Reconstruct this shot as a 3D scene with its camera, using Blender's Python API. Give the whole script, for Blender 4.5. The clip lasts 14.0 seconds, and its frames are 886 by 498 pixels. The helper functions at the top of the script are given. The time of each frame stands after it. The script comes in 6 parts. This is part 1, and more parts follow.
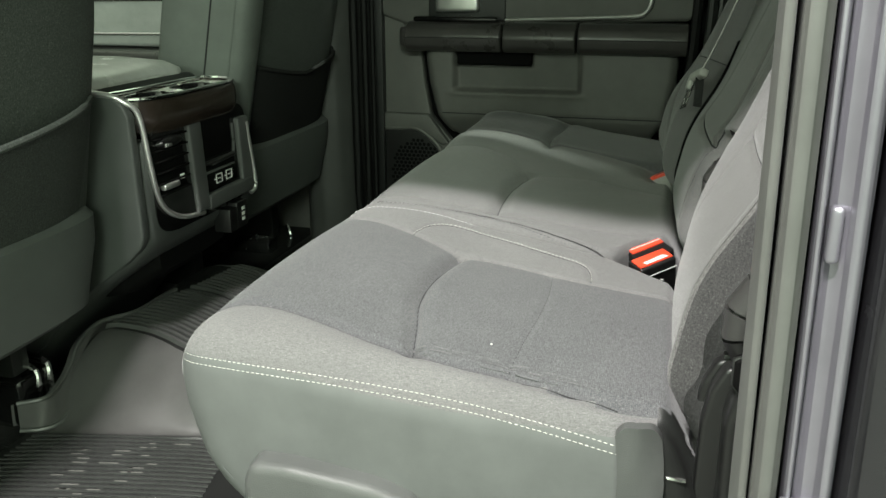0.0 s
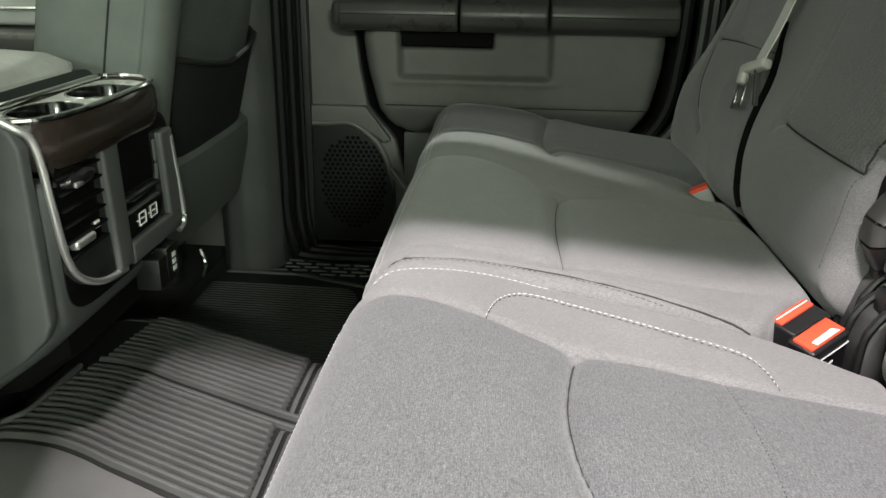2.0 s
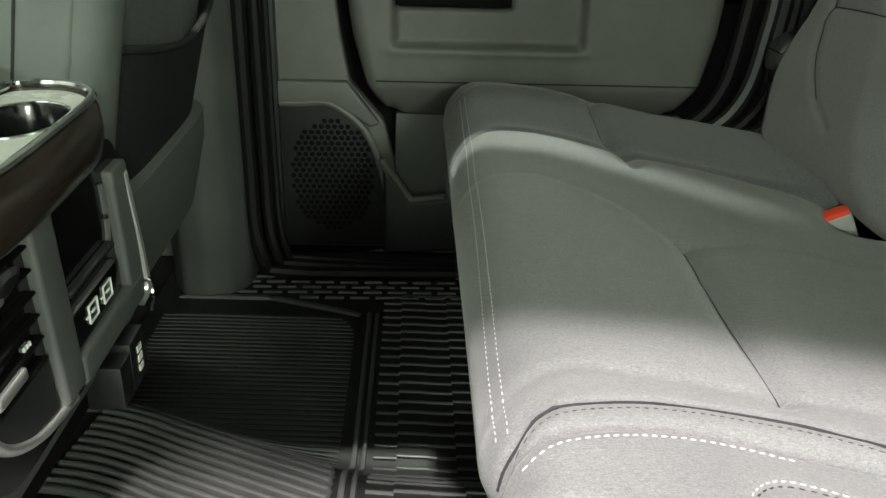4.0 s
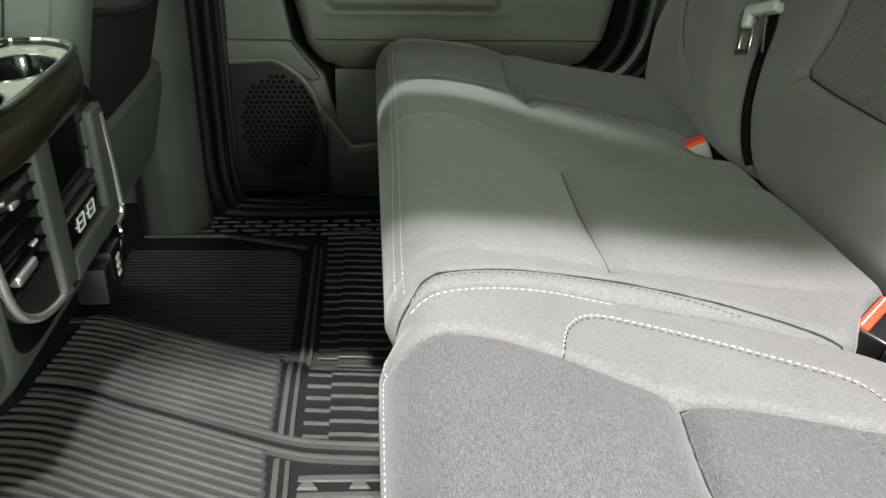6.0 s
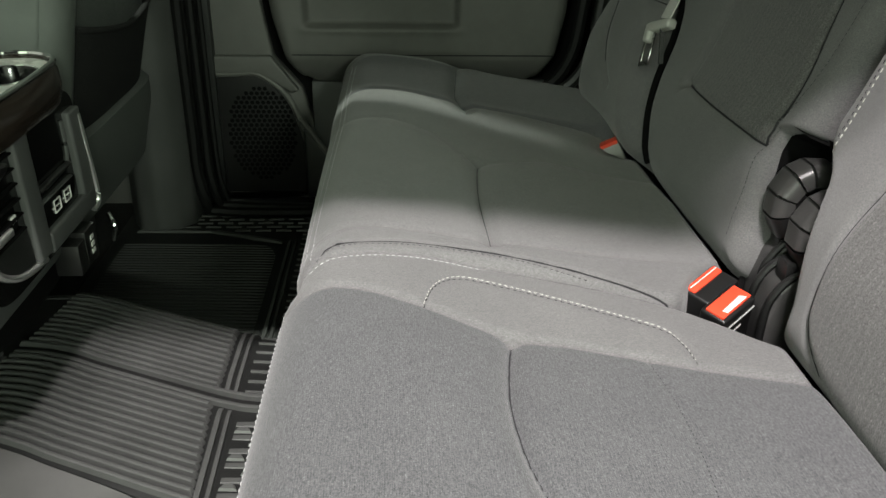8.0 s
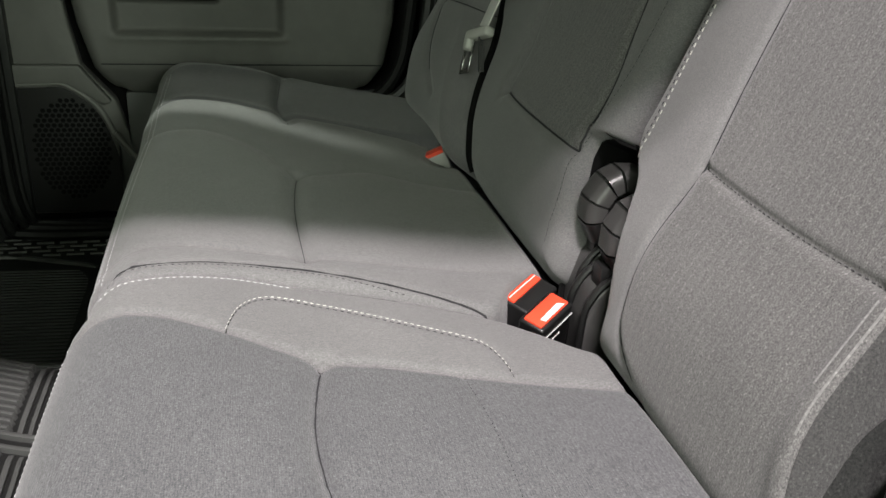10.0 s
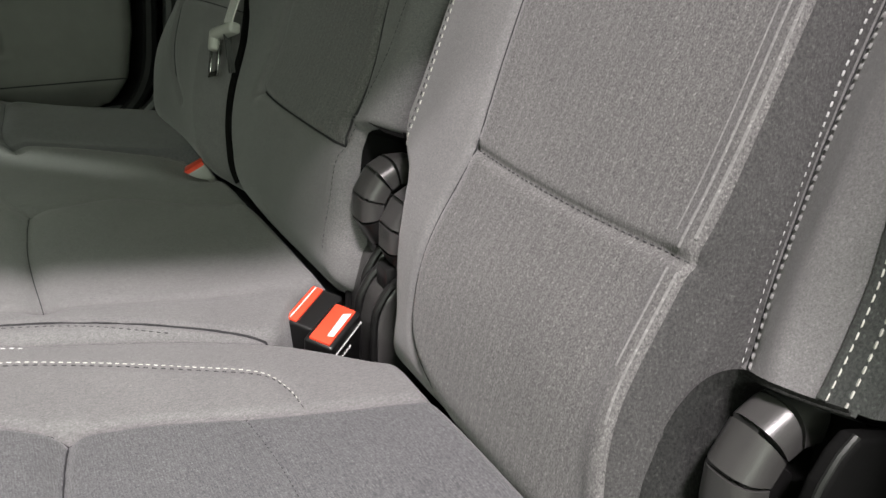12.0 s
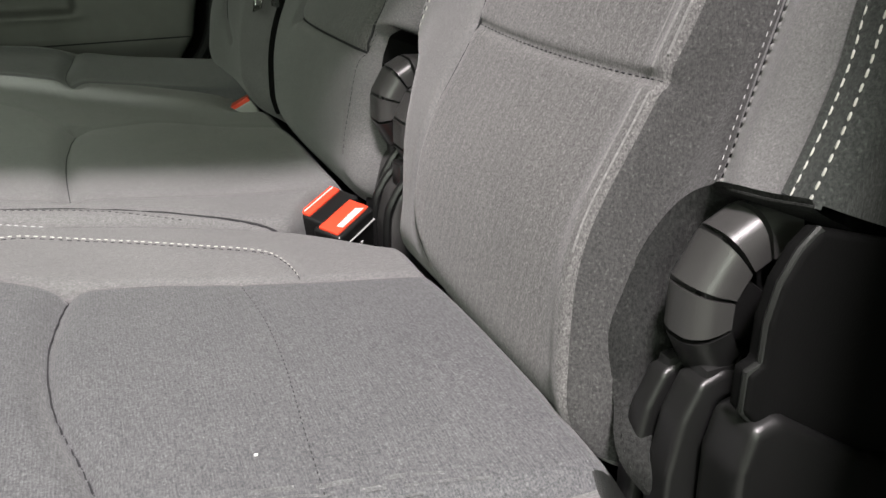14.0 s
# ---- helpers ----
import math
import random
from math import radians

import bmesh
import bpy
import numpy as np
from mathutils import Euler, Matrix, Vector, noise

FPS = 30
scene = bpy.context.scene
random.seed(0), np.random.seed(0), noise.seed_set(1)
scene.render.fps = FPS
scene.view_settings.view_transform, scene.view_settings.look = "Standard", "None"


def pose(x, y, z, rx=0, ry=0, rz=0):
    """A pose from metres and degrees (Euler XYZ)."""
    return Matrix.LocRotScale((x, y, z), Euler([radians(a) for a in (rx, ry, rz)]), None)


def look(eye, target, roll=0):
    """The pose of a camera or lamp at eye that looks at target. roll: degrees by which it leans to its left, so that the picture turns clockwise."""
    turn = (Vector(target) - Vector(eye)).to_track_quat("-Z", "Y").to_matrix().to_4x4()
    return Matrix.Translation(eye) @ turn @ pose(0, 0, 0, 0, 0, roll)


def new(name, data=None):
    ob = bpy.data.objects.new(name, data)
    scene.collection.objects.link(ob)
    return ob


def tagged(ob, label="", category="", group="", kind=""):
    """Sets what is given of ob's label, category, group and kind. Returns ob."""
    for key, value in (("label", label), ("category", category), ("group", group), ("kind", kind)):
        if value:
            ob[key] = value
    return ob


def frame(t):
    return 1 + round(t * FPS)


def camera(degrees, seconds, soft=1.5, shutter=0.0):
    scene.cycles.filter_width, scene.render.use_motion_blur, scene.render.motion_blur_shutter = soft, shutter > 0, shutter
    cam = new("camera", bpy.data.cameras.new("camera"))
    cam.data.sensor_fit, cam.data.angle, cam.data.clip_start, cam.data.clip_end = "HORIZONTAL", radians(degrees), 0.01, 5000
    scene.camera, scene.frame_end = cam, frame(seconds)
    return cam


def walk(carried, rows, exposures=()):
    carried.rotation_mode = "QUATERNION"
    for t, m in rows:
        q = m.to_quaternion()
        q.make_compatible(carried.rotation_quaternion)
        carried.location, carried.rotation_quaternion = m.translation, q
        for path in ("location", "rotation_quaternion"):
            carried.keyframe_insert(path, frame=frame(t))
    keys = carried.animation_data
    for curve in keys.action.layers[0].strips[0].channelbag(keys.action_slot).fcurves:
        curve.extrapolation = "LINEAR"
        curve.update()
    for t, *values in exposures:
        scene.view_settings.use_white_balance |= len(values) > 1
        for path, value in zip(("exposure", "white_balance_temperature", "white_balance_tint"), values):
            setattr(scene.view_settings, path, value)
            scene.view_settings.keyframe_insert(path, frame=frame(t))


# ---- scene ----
cam = camera(55.6, 14.0)
METRES, EYE, TILT, LEAN, TURN = 1.9, 0.66, -18.0, 0.0, 15.0
ROWS = [
    (0.0, 0.0, 0.0, 0.0, 0.0, -0.0, -0.0),
    (0.5, -0.0404, 0.0423, 0.015, -2.04, -0.84, 0.14),
    (1.0, -0.0929, 0.0582, 0.0224, -5.55, -1.33, 0.63),
    (1.5, -0.1063, 0.0981, 0.0366, -7.72, -1.82, 1.92),
    (2.0, -0.1052, 0.184, 0.0585, -10.17, -2.49, 2.52),
    (2.5, -0.1148, 0.2543, 0.0888, -12.24, -3.26, 2.99),
    (5.0, -0.1637, 0.3978, 0.1313, -18.2, -9.86, 3.98),
    (5.5, -0.1697, 0.3532, 0.1189, -18.95, -10.16, 4.4),
    (6.0, -0.1602, 0.2758, 0.1113, -19.21, -10.09, 4.57),
    (6.5, -0.1418, 0.2215, 0.1041, -18.57, -9.63, 4.45),
    (7.0, -0.131, 0.1939, 0.1017, -17.66, -9.27, 4.45),
    (7.5, -0.123, 0.1833, 0.1024, -17.17, -9.17, 4.51),
    (8.0, -0.1206, 0.1785, 0.0966, -17.13, -8.72, 4.54),
    (8.5, -0.0967, 0.1541, 0.0842, -17.65, -8.45, 4.51),
    (11.0, -0.0885, 0.2184, 0.0972, -36.19, -9.37, 8.17),
    (11.5, -0.0815, 0.2203, 0.0939, -39.99, -10.27, 10.32),
    (12.0, -0.0614, 0.2174, 0.0877, -42.04, -10.84, 11.07),
    (12.5, -0.0357, 0.2202, 0.0712, -42.6, -11.11, 11.31),
    (13.0, -0.0365, 0.2204, 0.0567, -42.26, -10.88, 10.88),
    (13.5, -0.0385, 0.2118, 0.0406, -39.89, -9.56, 10.64),
    (14.0, -0.0447, 0.1987, 0.0292, -35.75, -8.96, 11.45),
]
# the phone brightens in the dark footwell and drifts from green to rose
EXPOSURES = [(0.0, -0.45, 6500, 1), (1.0, -0.32, 6500, 7), (2.5, 0.1, 6500, 11), (5.0, 0.36, 6500, 4), (5.5, 0.38, 6500, 5), (6.0, 0.25, 6500, 6), (6.5, -0.18, 6500, 6), (7.5, -0.5, 6500, 6), (11.0, -0.4, 6500, 11), (14.0, -0.45, 6500, 11)]
walk(cam, [(t, pose(0, 0, EYE, TILT, LEAN, TURN) @ pose(METRES * x, METRES * y, METRES * z, 90 + pitch, roll, yaw)) for t, x, y, z, yaw, pitch, roll in ROWS], EXPOSURES)

# ---- light and air ----
from mathutils.bvhtree import BVHTree

world = bpy.data.worlds.new("garage_air")
world.use_nodes = True
scene.world = world
bg = world.node_tree.nodes["Background"]
bg.inputs["Color"].default_value = (0.83, 0.955, 0.735, 1)
bg.inputs["Strength"].default_value = 2.1


def tube_lamp(name, at, to, sx, sy, watts, colour):
    data = bpy.data.lights.new(name, "AREA")
    data.shape, data.size, data.size_y, data.energy, data.color = "RECTANGLE", sx, sy, watts, colour
    ob = new(name, data)
    ob.matrix_world = look(at, to)
    return ob


# ceiling light of the hall, close over the open door
tube_lamp("hall_tube_near", (-0.47, -0.80, 3.20), (-0.37, 0.9, 0.35), 0.50, 0.06, 340, (1.0, 0.915, 0.935))
# Unseen row further off on the same side, added as fill light.
for x, watts in ((1.9, 270), (-3.0, 235)):
    tube_lamp("fill_row_lamp", (x, -6.2, 2.75), (x - 0.6, 1.2, 0.4), 1.3, 0.16, watts, (0.90, 1.0, 0.86))
# Unseen lamp, added to draw the light band through the far slit.
tube_lamp("hall_tube_far", (-0.25, 3.30, 3.20), (-0.25, 1.6, 0.35), 0.16, 0.06, 135, (0.93, 1.0, 0.88))

# ---- materials ----


def nodes_of(name):
    m = bpy.data.materials.new(name)
    m.use_nodes = True
    t = m.node_tree
    return m, t.nodes, t.links, t.nodes["Principled BSDF"]


def coords(n, l, scale):
    tc = n.new("ShaderNodeTexCoord")
    mp = n.new("ShaderNodeMapping")
    mp.inputs["Scale"].default_value = scale
    l.new(tc.outputs["Object"], mp.inputs["Vector"])
    return mp.outputs["Vector"]


def noise_tex(n, l, vec, scale, detail=3.0, rough=0.55):
    t = n.new("ShaderNodeTexNoise")
    t.inputs["Scale"].default_value = scale
    t.inputs["Detail"].default_value = detail
    t.inputs["Roughness"].default_value = rough
    l.new(vec, t.inputs["Vector"])
    return t.outputs["Fac"]


def ramp(n, l, fac, lo, hi, c0, c1):
    r = n.new("ShaderNodeValToRGB")
    r.color_ramp.elements[0].position, r.color_ramp.elements[1].position = lo, hi
    r.color_ramp.elements[0].color, r.color_ramp.elements[1].color = (*c0, 1), (*c1, 1)
    l.new(fac, r.inputs["Fac"])
    return r.outputs["Color"]


def mix(n, l, fac, a, b, kind="MIX"):
    m = n.new("ShaderNodeMix")
    m.data_type, m.blend_type = "RGBA", kind
    for key, v in (("Factor", fac), ("A", a), ("B", b)):
        socket = next(s for s in m.inputs if s.name == key and s.enabled)
        if isinstance(v, (int, float)):
            socket.default_value = v
        elif isinstance(v, tuple):
            socket.default_value = (*v, 1)
        else:
            l.new(v, socket)
    return next(s for s in m.outputs if s.enabled)


def math_node(n, l, op, a, b=0.0):
    m = n.new("ShaderNodeMath")
    m.operation = op
    for i, v in enumerate((a, b)):
        if isinstance(v, (int, float)):
            m.inputs[i].default_value = v
        else:
            l.new(v, m.inputs[i])
    return m.outputs[0]


def bump(n, l, b, height, strength, dist):
    k = n.new("ShaderNodeBump")
    k.inputs["Strength"].default_value, k.inputs["Distance"].default_value = strength, dist
    l.new(height, k.inputs["Height"])
    l.new(k.outputs["Normal"], b.inputs["Normal"])


def cloth(name, dark, light, pitch=0.0012, long_axis=0, relief=0.5, streak=0.5, rows=0.0, sheen=0.22, row_tone=0.05, speckle=0.45):
    """Woven melange cloth: threads of two greys, pitch in metres, drawn out along one axis; rows adds ribs across it."""
    m, n, l, b = nodes_of(name)
    st = [1.0, 1.0, 1.0]
    st[long_axis] = 0.16
    threads = noise_tex(n, l, coords(n, l, tuple(st)), 1.0 / pitch, 2.0, 0.75)
    fleck = noise_tex(n, l, coords(n, l, (1, 1, 1)), 0.6 / pitch, 2.0, 0.6)
    soil = noise_tex(n, l, coords(n, l, (1, 1, 1)), 22, 4.0, 0.6)
    broad = noise_tex(n, l, coords(n, l, (1, 1, 1)), 5, 3.0, 0.5)
    tone = ramp(n, l, threads, 0.34, 0.67, dark, light)
    col = mix(n, l, streak, tone, ramp(n, l, fleck, 0.36, 0.65, dark, light))
    col = mix(n, l, 1.0, col, ramp(n, l, soil, 0.3, 0.75, (0.95, 0.95, 0.95), (1.05, 1.05, 1.04)), "MULTIPLY")
    col = mix(n, l, 1.0, col, ramp(n, l, broad, 0.3, 0.75, (0.93, 0.93, 0.93), (1.05, 1.05, 1.05)), "MULTIPLY")
    speck = noise_tex(n, l, coords(n, l, (1, 1, 1)), 0.5 / pitch, 0.0, 0.5)
    col = mix(n, l, 1.0, col, ramp(n, l, speck, 0.66, 0.76, (1.0, 1.0, 1.0), (1 + speckle, 1 + speckle, 1 + 0.96 * speckle)), "MULTIPLY")
    l.new(col, b.inputs["Base Color"])
    b.inputs["Roughness"].default_value = 0.9
    b.inputs["Specular IOR Level"].default_value = 0.2
    b.inputs["Sheen Weight"].default_value = sheen
    b.inputs["Sheen Roughness"].default_value = 0.5
    h = math_node(n, l, "ADD", threads, math_node(n, l, "MULTIPLY", fleck, 0.6))
    if rows:
        w = n.new("ShaderNodeTexWave")
        w.bands_direction = "Y" if long_axis != 1 else "X"
        w.inputs["Scale"].default_value = 0.314 / rows
        w.inputs["Distortion"].default_value = 0.5
        w.inputs["Detail"].default_value = 2.0
        w.inputs["Detail Scale"].default_value = 6.0
        l.new(coords(n, l, (1, 1, 1)), w.inputs["Vector"])
        h = math_node(n, l, "ADD", h, math_node(n, l, "MULTIPLY", w.outputs["Fac"], 0.22))
        l.new(mix(n, l, 1.0, col, ramp(n, l, w.outputs["Fac"], 0.70, 0.96, (1 - 0.4 * row_tone,) * 3, (1 + 2.2 * row_tone,) * 3), "MULTIPLY"), b.inputs["Base Color"])
    bump(n, l, b, h, relief, 0.0010)
    return m


def plastic(name, colour, rough=0.5, grain=0.25, size=900, spec=0.5, smudge=0.12):
    """Moulded plastic with a fine leather grain and handling marks."""
    m, n, l, b = nodes_of(name)
    v = coords(n, l, (1, 1, 1))
    cell = n.new("ShaderNodeTexVoronoi")
    cell.inputs["Scale"].default_value = size
    l.new(v, cell.inputs["Vector"])
    marks = noise_tex(n, l, v, 14, 5.0, 0.65)
    col = ramp(n, l, marks, 0.3, 0.72, tuple(c * 0.88 for c in colour), tuple(c * 1.14 for c in colour))
    l.new(col, b.inputs["Base Color"])
    r = n.new("ShaderNodeMapRange")
    r.inputs["To Min"].default_value, r.inputs["To Max"].default_value = rough - smudge, rough + smudge
    l.new(marks, r.inputs["Value"])
    l.new(r.outputs["Result"], b.inputs["Roughness"])
    b.inputs["Specular IOR Level"].default_value = spec
    if grain:
        bump(n, l, b, cell.outputs["Distance"], grain, 0.0006)
    return m


def metal(name, colour, rough, flake=0.0, coat=0.0, metallic=1.0):
    m, n, l, b = nodes_of(name)
    v = coords(n, l, (1, 1, 1))
    marks = noise_tex(n, l, v, 40, 4.0, 0.6)
    l.new(ramp(n, l, marks, 0.3, 0.7, tuple(c * 0.9 for c in colour), colour), b.inputs["Base Color"])
    b.inputs["Metallic"].default_value = metallic
    r = n.new("ShaderNodeMapRange")
    r.inputs["To Min"].default_value, r.inputs["To Max"].default_value = rough * 0.8, rough * 1.25
    l.new(marks, r.inputs["Value"])
    l.new(r.outputs["Result"], b.inputs["Roughness"])
    b.inputs["Coat Weight"].default_value = coat
    b.inputs["Coat Roughness"].default_value = 0.06
    if flake:
        bump(n, l, b, noise_tex(n, l, v, 2500, 1.0), flake, 0.0003)
    return m


CLOTH_INSERT = cloth("cloth_insert", (0.050, 0.050, 0.054), (0.142, 0.142, 0.149), 0.0009, 1, 0.38, 0.45, 0.0016, speckle=0.3)
CLOTH_BOLSTER = cloth("cloth_bolster", (0.108, 0.106, 0.107), (0.194, 0.191, 0.192), 0.0008, 0, 0.30, 0.45, speckle=0.2)
CLOTH_BACK = cloth("cloth_back_insert", (0.052, 0.050, 0.050), (0.180, 0.176, 0.175), 0.0008, 2, 0.35, 0.5, 0.0092, row_tone=0.05)
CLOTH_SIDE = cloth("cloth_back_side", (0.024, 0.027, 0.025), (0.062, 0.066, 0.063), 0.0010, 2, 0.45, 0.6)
VINYL_SIDE = plastic("vinyl_side", (0.115, 0.120, 0.118), 0.55, 0.10, 1100)
CLOTH_FRONT = cloth("cloth_front_seat", (0.044, 0.051, 0.046), (0.106, 0.118, 0.108), 0.0012, 2, 0.4, 0.6, sheen=0.04)
VINYL_SEAT = plastic("vinyl_seat", (0.105, 0.114, 0.107), 0.55, 0.3, 1000)
VINYL_FRONT = plastic("vinyl_front_seat", (0.058, 0.064, 0.060), 0.55, 0.3, 1000)
PLASTIC_DARK = plastic("plastic_dark", (0.016, 0.017, 0.016), 0.42, 0.25, 1200)
PLASTIC_GREY = plastic("plastic_grey", (0.085, 0.088, 0.086), 0.48, 0.3, 1000)
PLASTIC_SILVER = plastic("plastic_silver", (0.40, 0.41, 0.40), 0.40, 0.05, 900)
PLASTIC_DOOR = plastic("plastic_door", (0.105, 0.105, 0.097), 0.52, 0.3, 1000)
ARMREST_SKIN = plastic("armrest_skin", (0.050, 0.047, 0.045), 0.30, 0.12, 900, 0.6)
GLOSS_BLACK = plastic("gloss_black", (0.006, 0.006, 0.006), 0.14, 0.0, 900, 0.6, 0.06)
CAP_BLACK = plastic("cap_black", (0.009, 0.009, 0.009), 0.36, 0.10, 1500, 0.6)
# One black rubber: base darkened for groove shade, raised parts paler for caught light.
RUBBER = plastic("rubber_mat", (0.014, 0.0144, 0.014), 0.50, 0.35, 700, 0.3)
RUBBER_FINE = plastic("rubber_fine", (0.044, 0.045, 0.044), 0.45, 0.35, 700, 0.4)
RUBBER_LIT = plastic("rubber_lit", (0.074, 0.076, 0.073), 0.40, 0.3, 700, 0.45)
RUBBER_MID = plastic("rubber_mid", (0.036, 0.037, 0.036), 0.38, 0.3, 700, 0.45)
RUBBER_DUST = plastic("rubber_dust", (0.13, 0.13, 0.12), 0.6, 0.3, 700, 0.3)
# Slope and lip are paler: their sheen is put into the colour.
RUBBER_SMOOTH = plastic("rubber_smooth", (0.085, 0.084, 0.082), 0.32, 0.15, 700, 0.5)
RUBBER_SHEEN = plastic("rubber_sheen", (0.085, 0.088, 0.084), 0.36, 0.2, 700, 0.5)
SEAL_RUBBER = plastic("rubber_seal", (0.006, 0.0062, 0.006), 0.55, 0.35, 700, 0.2)
SEAL_GREY = plastic("seal_grey", (0.105, 0.105, 0.101), 0.42, 0.0, 700, 0.5)
CARPET = cloth("carpet", (0.010, 0.010, 0.010), (0.030, 0.030, 0.030), 0.0030, 0, 1.0, 0.5, sheen=0.0)
HEADLINER = cloth("headliner", (0.30, 0.30, 0.28), (0.38, 0.38, 0.36), 0.0020, 0, 0.3, 0.5)
CHROME = metal("chrome", (0.82, 0.83, 0.82), 0.12)
SATIN = metal("satin_chrome", (0.80, 0.80, 0.78), 0.30, metallic=0.85)
STEEL = metal("steel", (0.55, 0.55, 0.54), 0.25)
PAINT = metal("paint_granite", (0.27, 0.255, 0.30), 0.30, 0.12, 1.0, 0.6)
RED_BUTTON = plastic("red_button", (0.80, 0.075, 0.035), 0.32, 0.0, 900, 0.5)
WEBBING = cloth("belt_webbing", (0.50, 0.50, 0.48), (0.66, 0.66, 0.63), 0.0008, 2, 0.6, 0.2)
WEBBING_SHADE = cloth("belt_webbing_shade", (0.02, 0.02, 0.02), (0.05, 0.05, 0.05), 0.0012, 2, 0.8, 0.2)
THREAD = plastic("thread", (0.50, 0.50, 0.46), 0.7, 0.0, 900, 0.3)
THREAD_DARK = plastic("thread_dark", (0.030, 0.030, 0.032), 0.8, 0.0, 900, 0.2)
THREAD_GREY = plastic("thread_grey", (0.42, 0.42, 0.42), 0.7, 0.0, 900, 0.3)
PRINT = plastic("white_print", (0.75, 0.75, 0.73), 0.5, 0.0, 900, 0.3)
CONCRETE = cloth("concrete", (0.20, 0.20, 0.19), (0.30, 0.30, 0.29), 0.02, 0, 0.4, 0.5)

# ---- shaping ----


def smooth(mesh, deg=40):
    for p in mesh.polygons:
        p.use_smooth = True
    mesh.set_sharp_from_angle(angle=radians(deg))


def empty(name, at=(0, 0, 0)):
    ob = new(name)
    ob.location = at
    return ob


def as_object(name, mesh, material, parent=None, label="", deg=40):
    mesh.materials.append(material)
    smooth(mesh, deg)
    ob = new(name, mesh)
    if parent:
        ob.parent = parent
        ob.matrix_parent_inverse = Matrix.Translation(parent.location).inverted() if parent.parent is None else Matrix()
    if label:
        tagged(ob, label)
    return ob


def part(name, bm, material, parent=None, label="", deg=40):
    mesh = bpy.data.meshes.new(name)
    bm.to_mesh(mesh)
    bm.free()
    return as_object(name, mesh, material, parent, label, deg)


def raw(name, verts, faces, material, parent=None, label="", deg=40):
    mesh = bpy.data.meshes.new(name)
    mesh.from_pydata([tuple(v) for v in verts], [], [tuple(f) for f in faces])
    mesh.update()
    return as_object(name, mesh, material, parent, label, deg)


def spline(points, per=8):
    """Catmull-Rom through points of any dimension."""
    p = np.array(points, float)
    q = np.vstack([2 * p[0] - p[1], p, 2 * p[-1] - p[-2]])
    out = []
    for i in range(1, len(q) - 2):
        for k in range(per):
            t = k / per
            a, b, c, d = q[i - 1], q[i], q[i + 1], q[i + 2]
            out.append(0.5 * (2 * b + (c - a) * t + (2 * a - 5 * b + 4 * c - d) * t * t + (3 * b - a - 3 * c + d) * t ** 3))
    out.append(p[-1])
    return np.array(out)


def rbox(lo, hi, r=0.004, seg=2, m=None):
    """A box between two corners with rounded edges."""
    bm = bmesh.new()
    size = [b - a for a, b in zip(lo, hi)]
    bmesh.ops.create_cube(bm, size=1.0, matrix=Matrix.Translation([(a + b) / 2 for a, b in zip(lo, hi)]) @ Matrix.Diagonal((*size, 1)))
    if r:
        bmesh.ops.bevel(bm, geom=bm.edges[:], offset=min(r, 0.49 * min(size)), segments=seg, affect="EDGES", profile=0.6)
    if m is not None:
        bmesh.ops.transform(bm, matrix=m, verts=bm.verts)
    return bm


def prism(points, axis, a, b, r=0.004, seg=2):
    """A polygon in the plane across axis, drawn out from a to b, with rounded edges. Points lie in the other two axes, in order."""
    bm = bmesh.new()

    def at(p, d):
        return {"x": (d, p[0], p[1]), "y": (p[0], d, p[1]), "z": (p[0], p[1], d)}[axis]

    low = [bm.verts.new(at(p, a)) for p in points]
    high = [bm.verts.new(at(p, b)) for p in points]
    n = len(points)
    bm.faces.new(low), bm.faces.new(high)
    for i in range(n):
        bm.faces.new((low[i], low[(i + 1) % n], high[(i + 1) % n], high[i]))
    bmesh.ops.recalc_face_normals(bm, faces=bm.faces)
    if r:
        bmesh.ops.bevel(bm, geom=bm.edges[:], offset=r, segments=seg, affect="EDGES", profile=0.6, clamp_overlap=True)
    return bm


def tube(points, r, sides=8, closed=False, flat=1.0, up=(0, 0, 1)):
    """A rod along points; flat squeezes it across the up direction."""
    pts = [Vector(p) for p in points]
    bm = bmesh.new()
    rings = []
    n = len(pts)
    for i, p in enumerate(pts):
        a, b = (pts[i - 1], pts[(i + 1) % n]) if closed else (pts[max(i - 1, 0)], pts[min(i + 1, n - 1)])
        t = (b - a).normalized()
        s = t.cross(Vector(up))
        s = s.normalized() if s.length > 1e-6 else t.orthogonal().normalized()
        w = s.cross(t).normalized()
        rings.append([bm.verts.new(p + r * (math.cos(2 * math.pi * k / sides) * s + flat * math.sin(2 * math.pi * k / sides) * w)) for k in range(sides)])
    for i in range(n if closed else n - 1):
        p, q = rings[i], rings[(i + 1) % n]
        for k in range(sides):
            bm.faces.new((p[k], p[(k + 1) % sides], q[(k + 1) % sides], q[k]))
    if not closed:
        bm.faces.new(rings[0]), bm.faces.new(rings[-1])
    bmesh.ops.recalc_face_normals(bm, faces=bm.faces)
    return bm


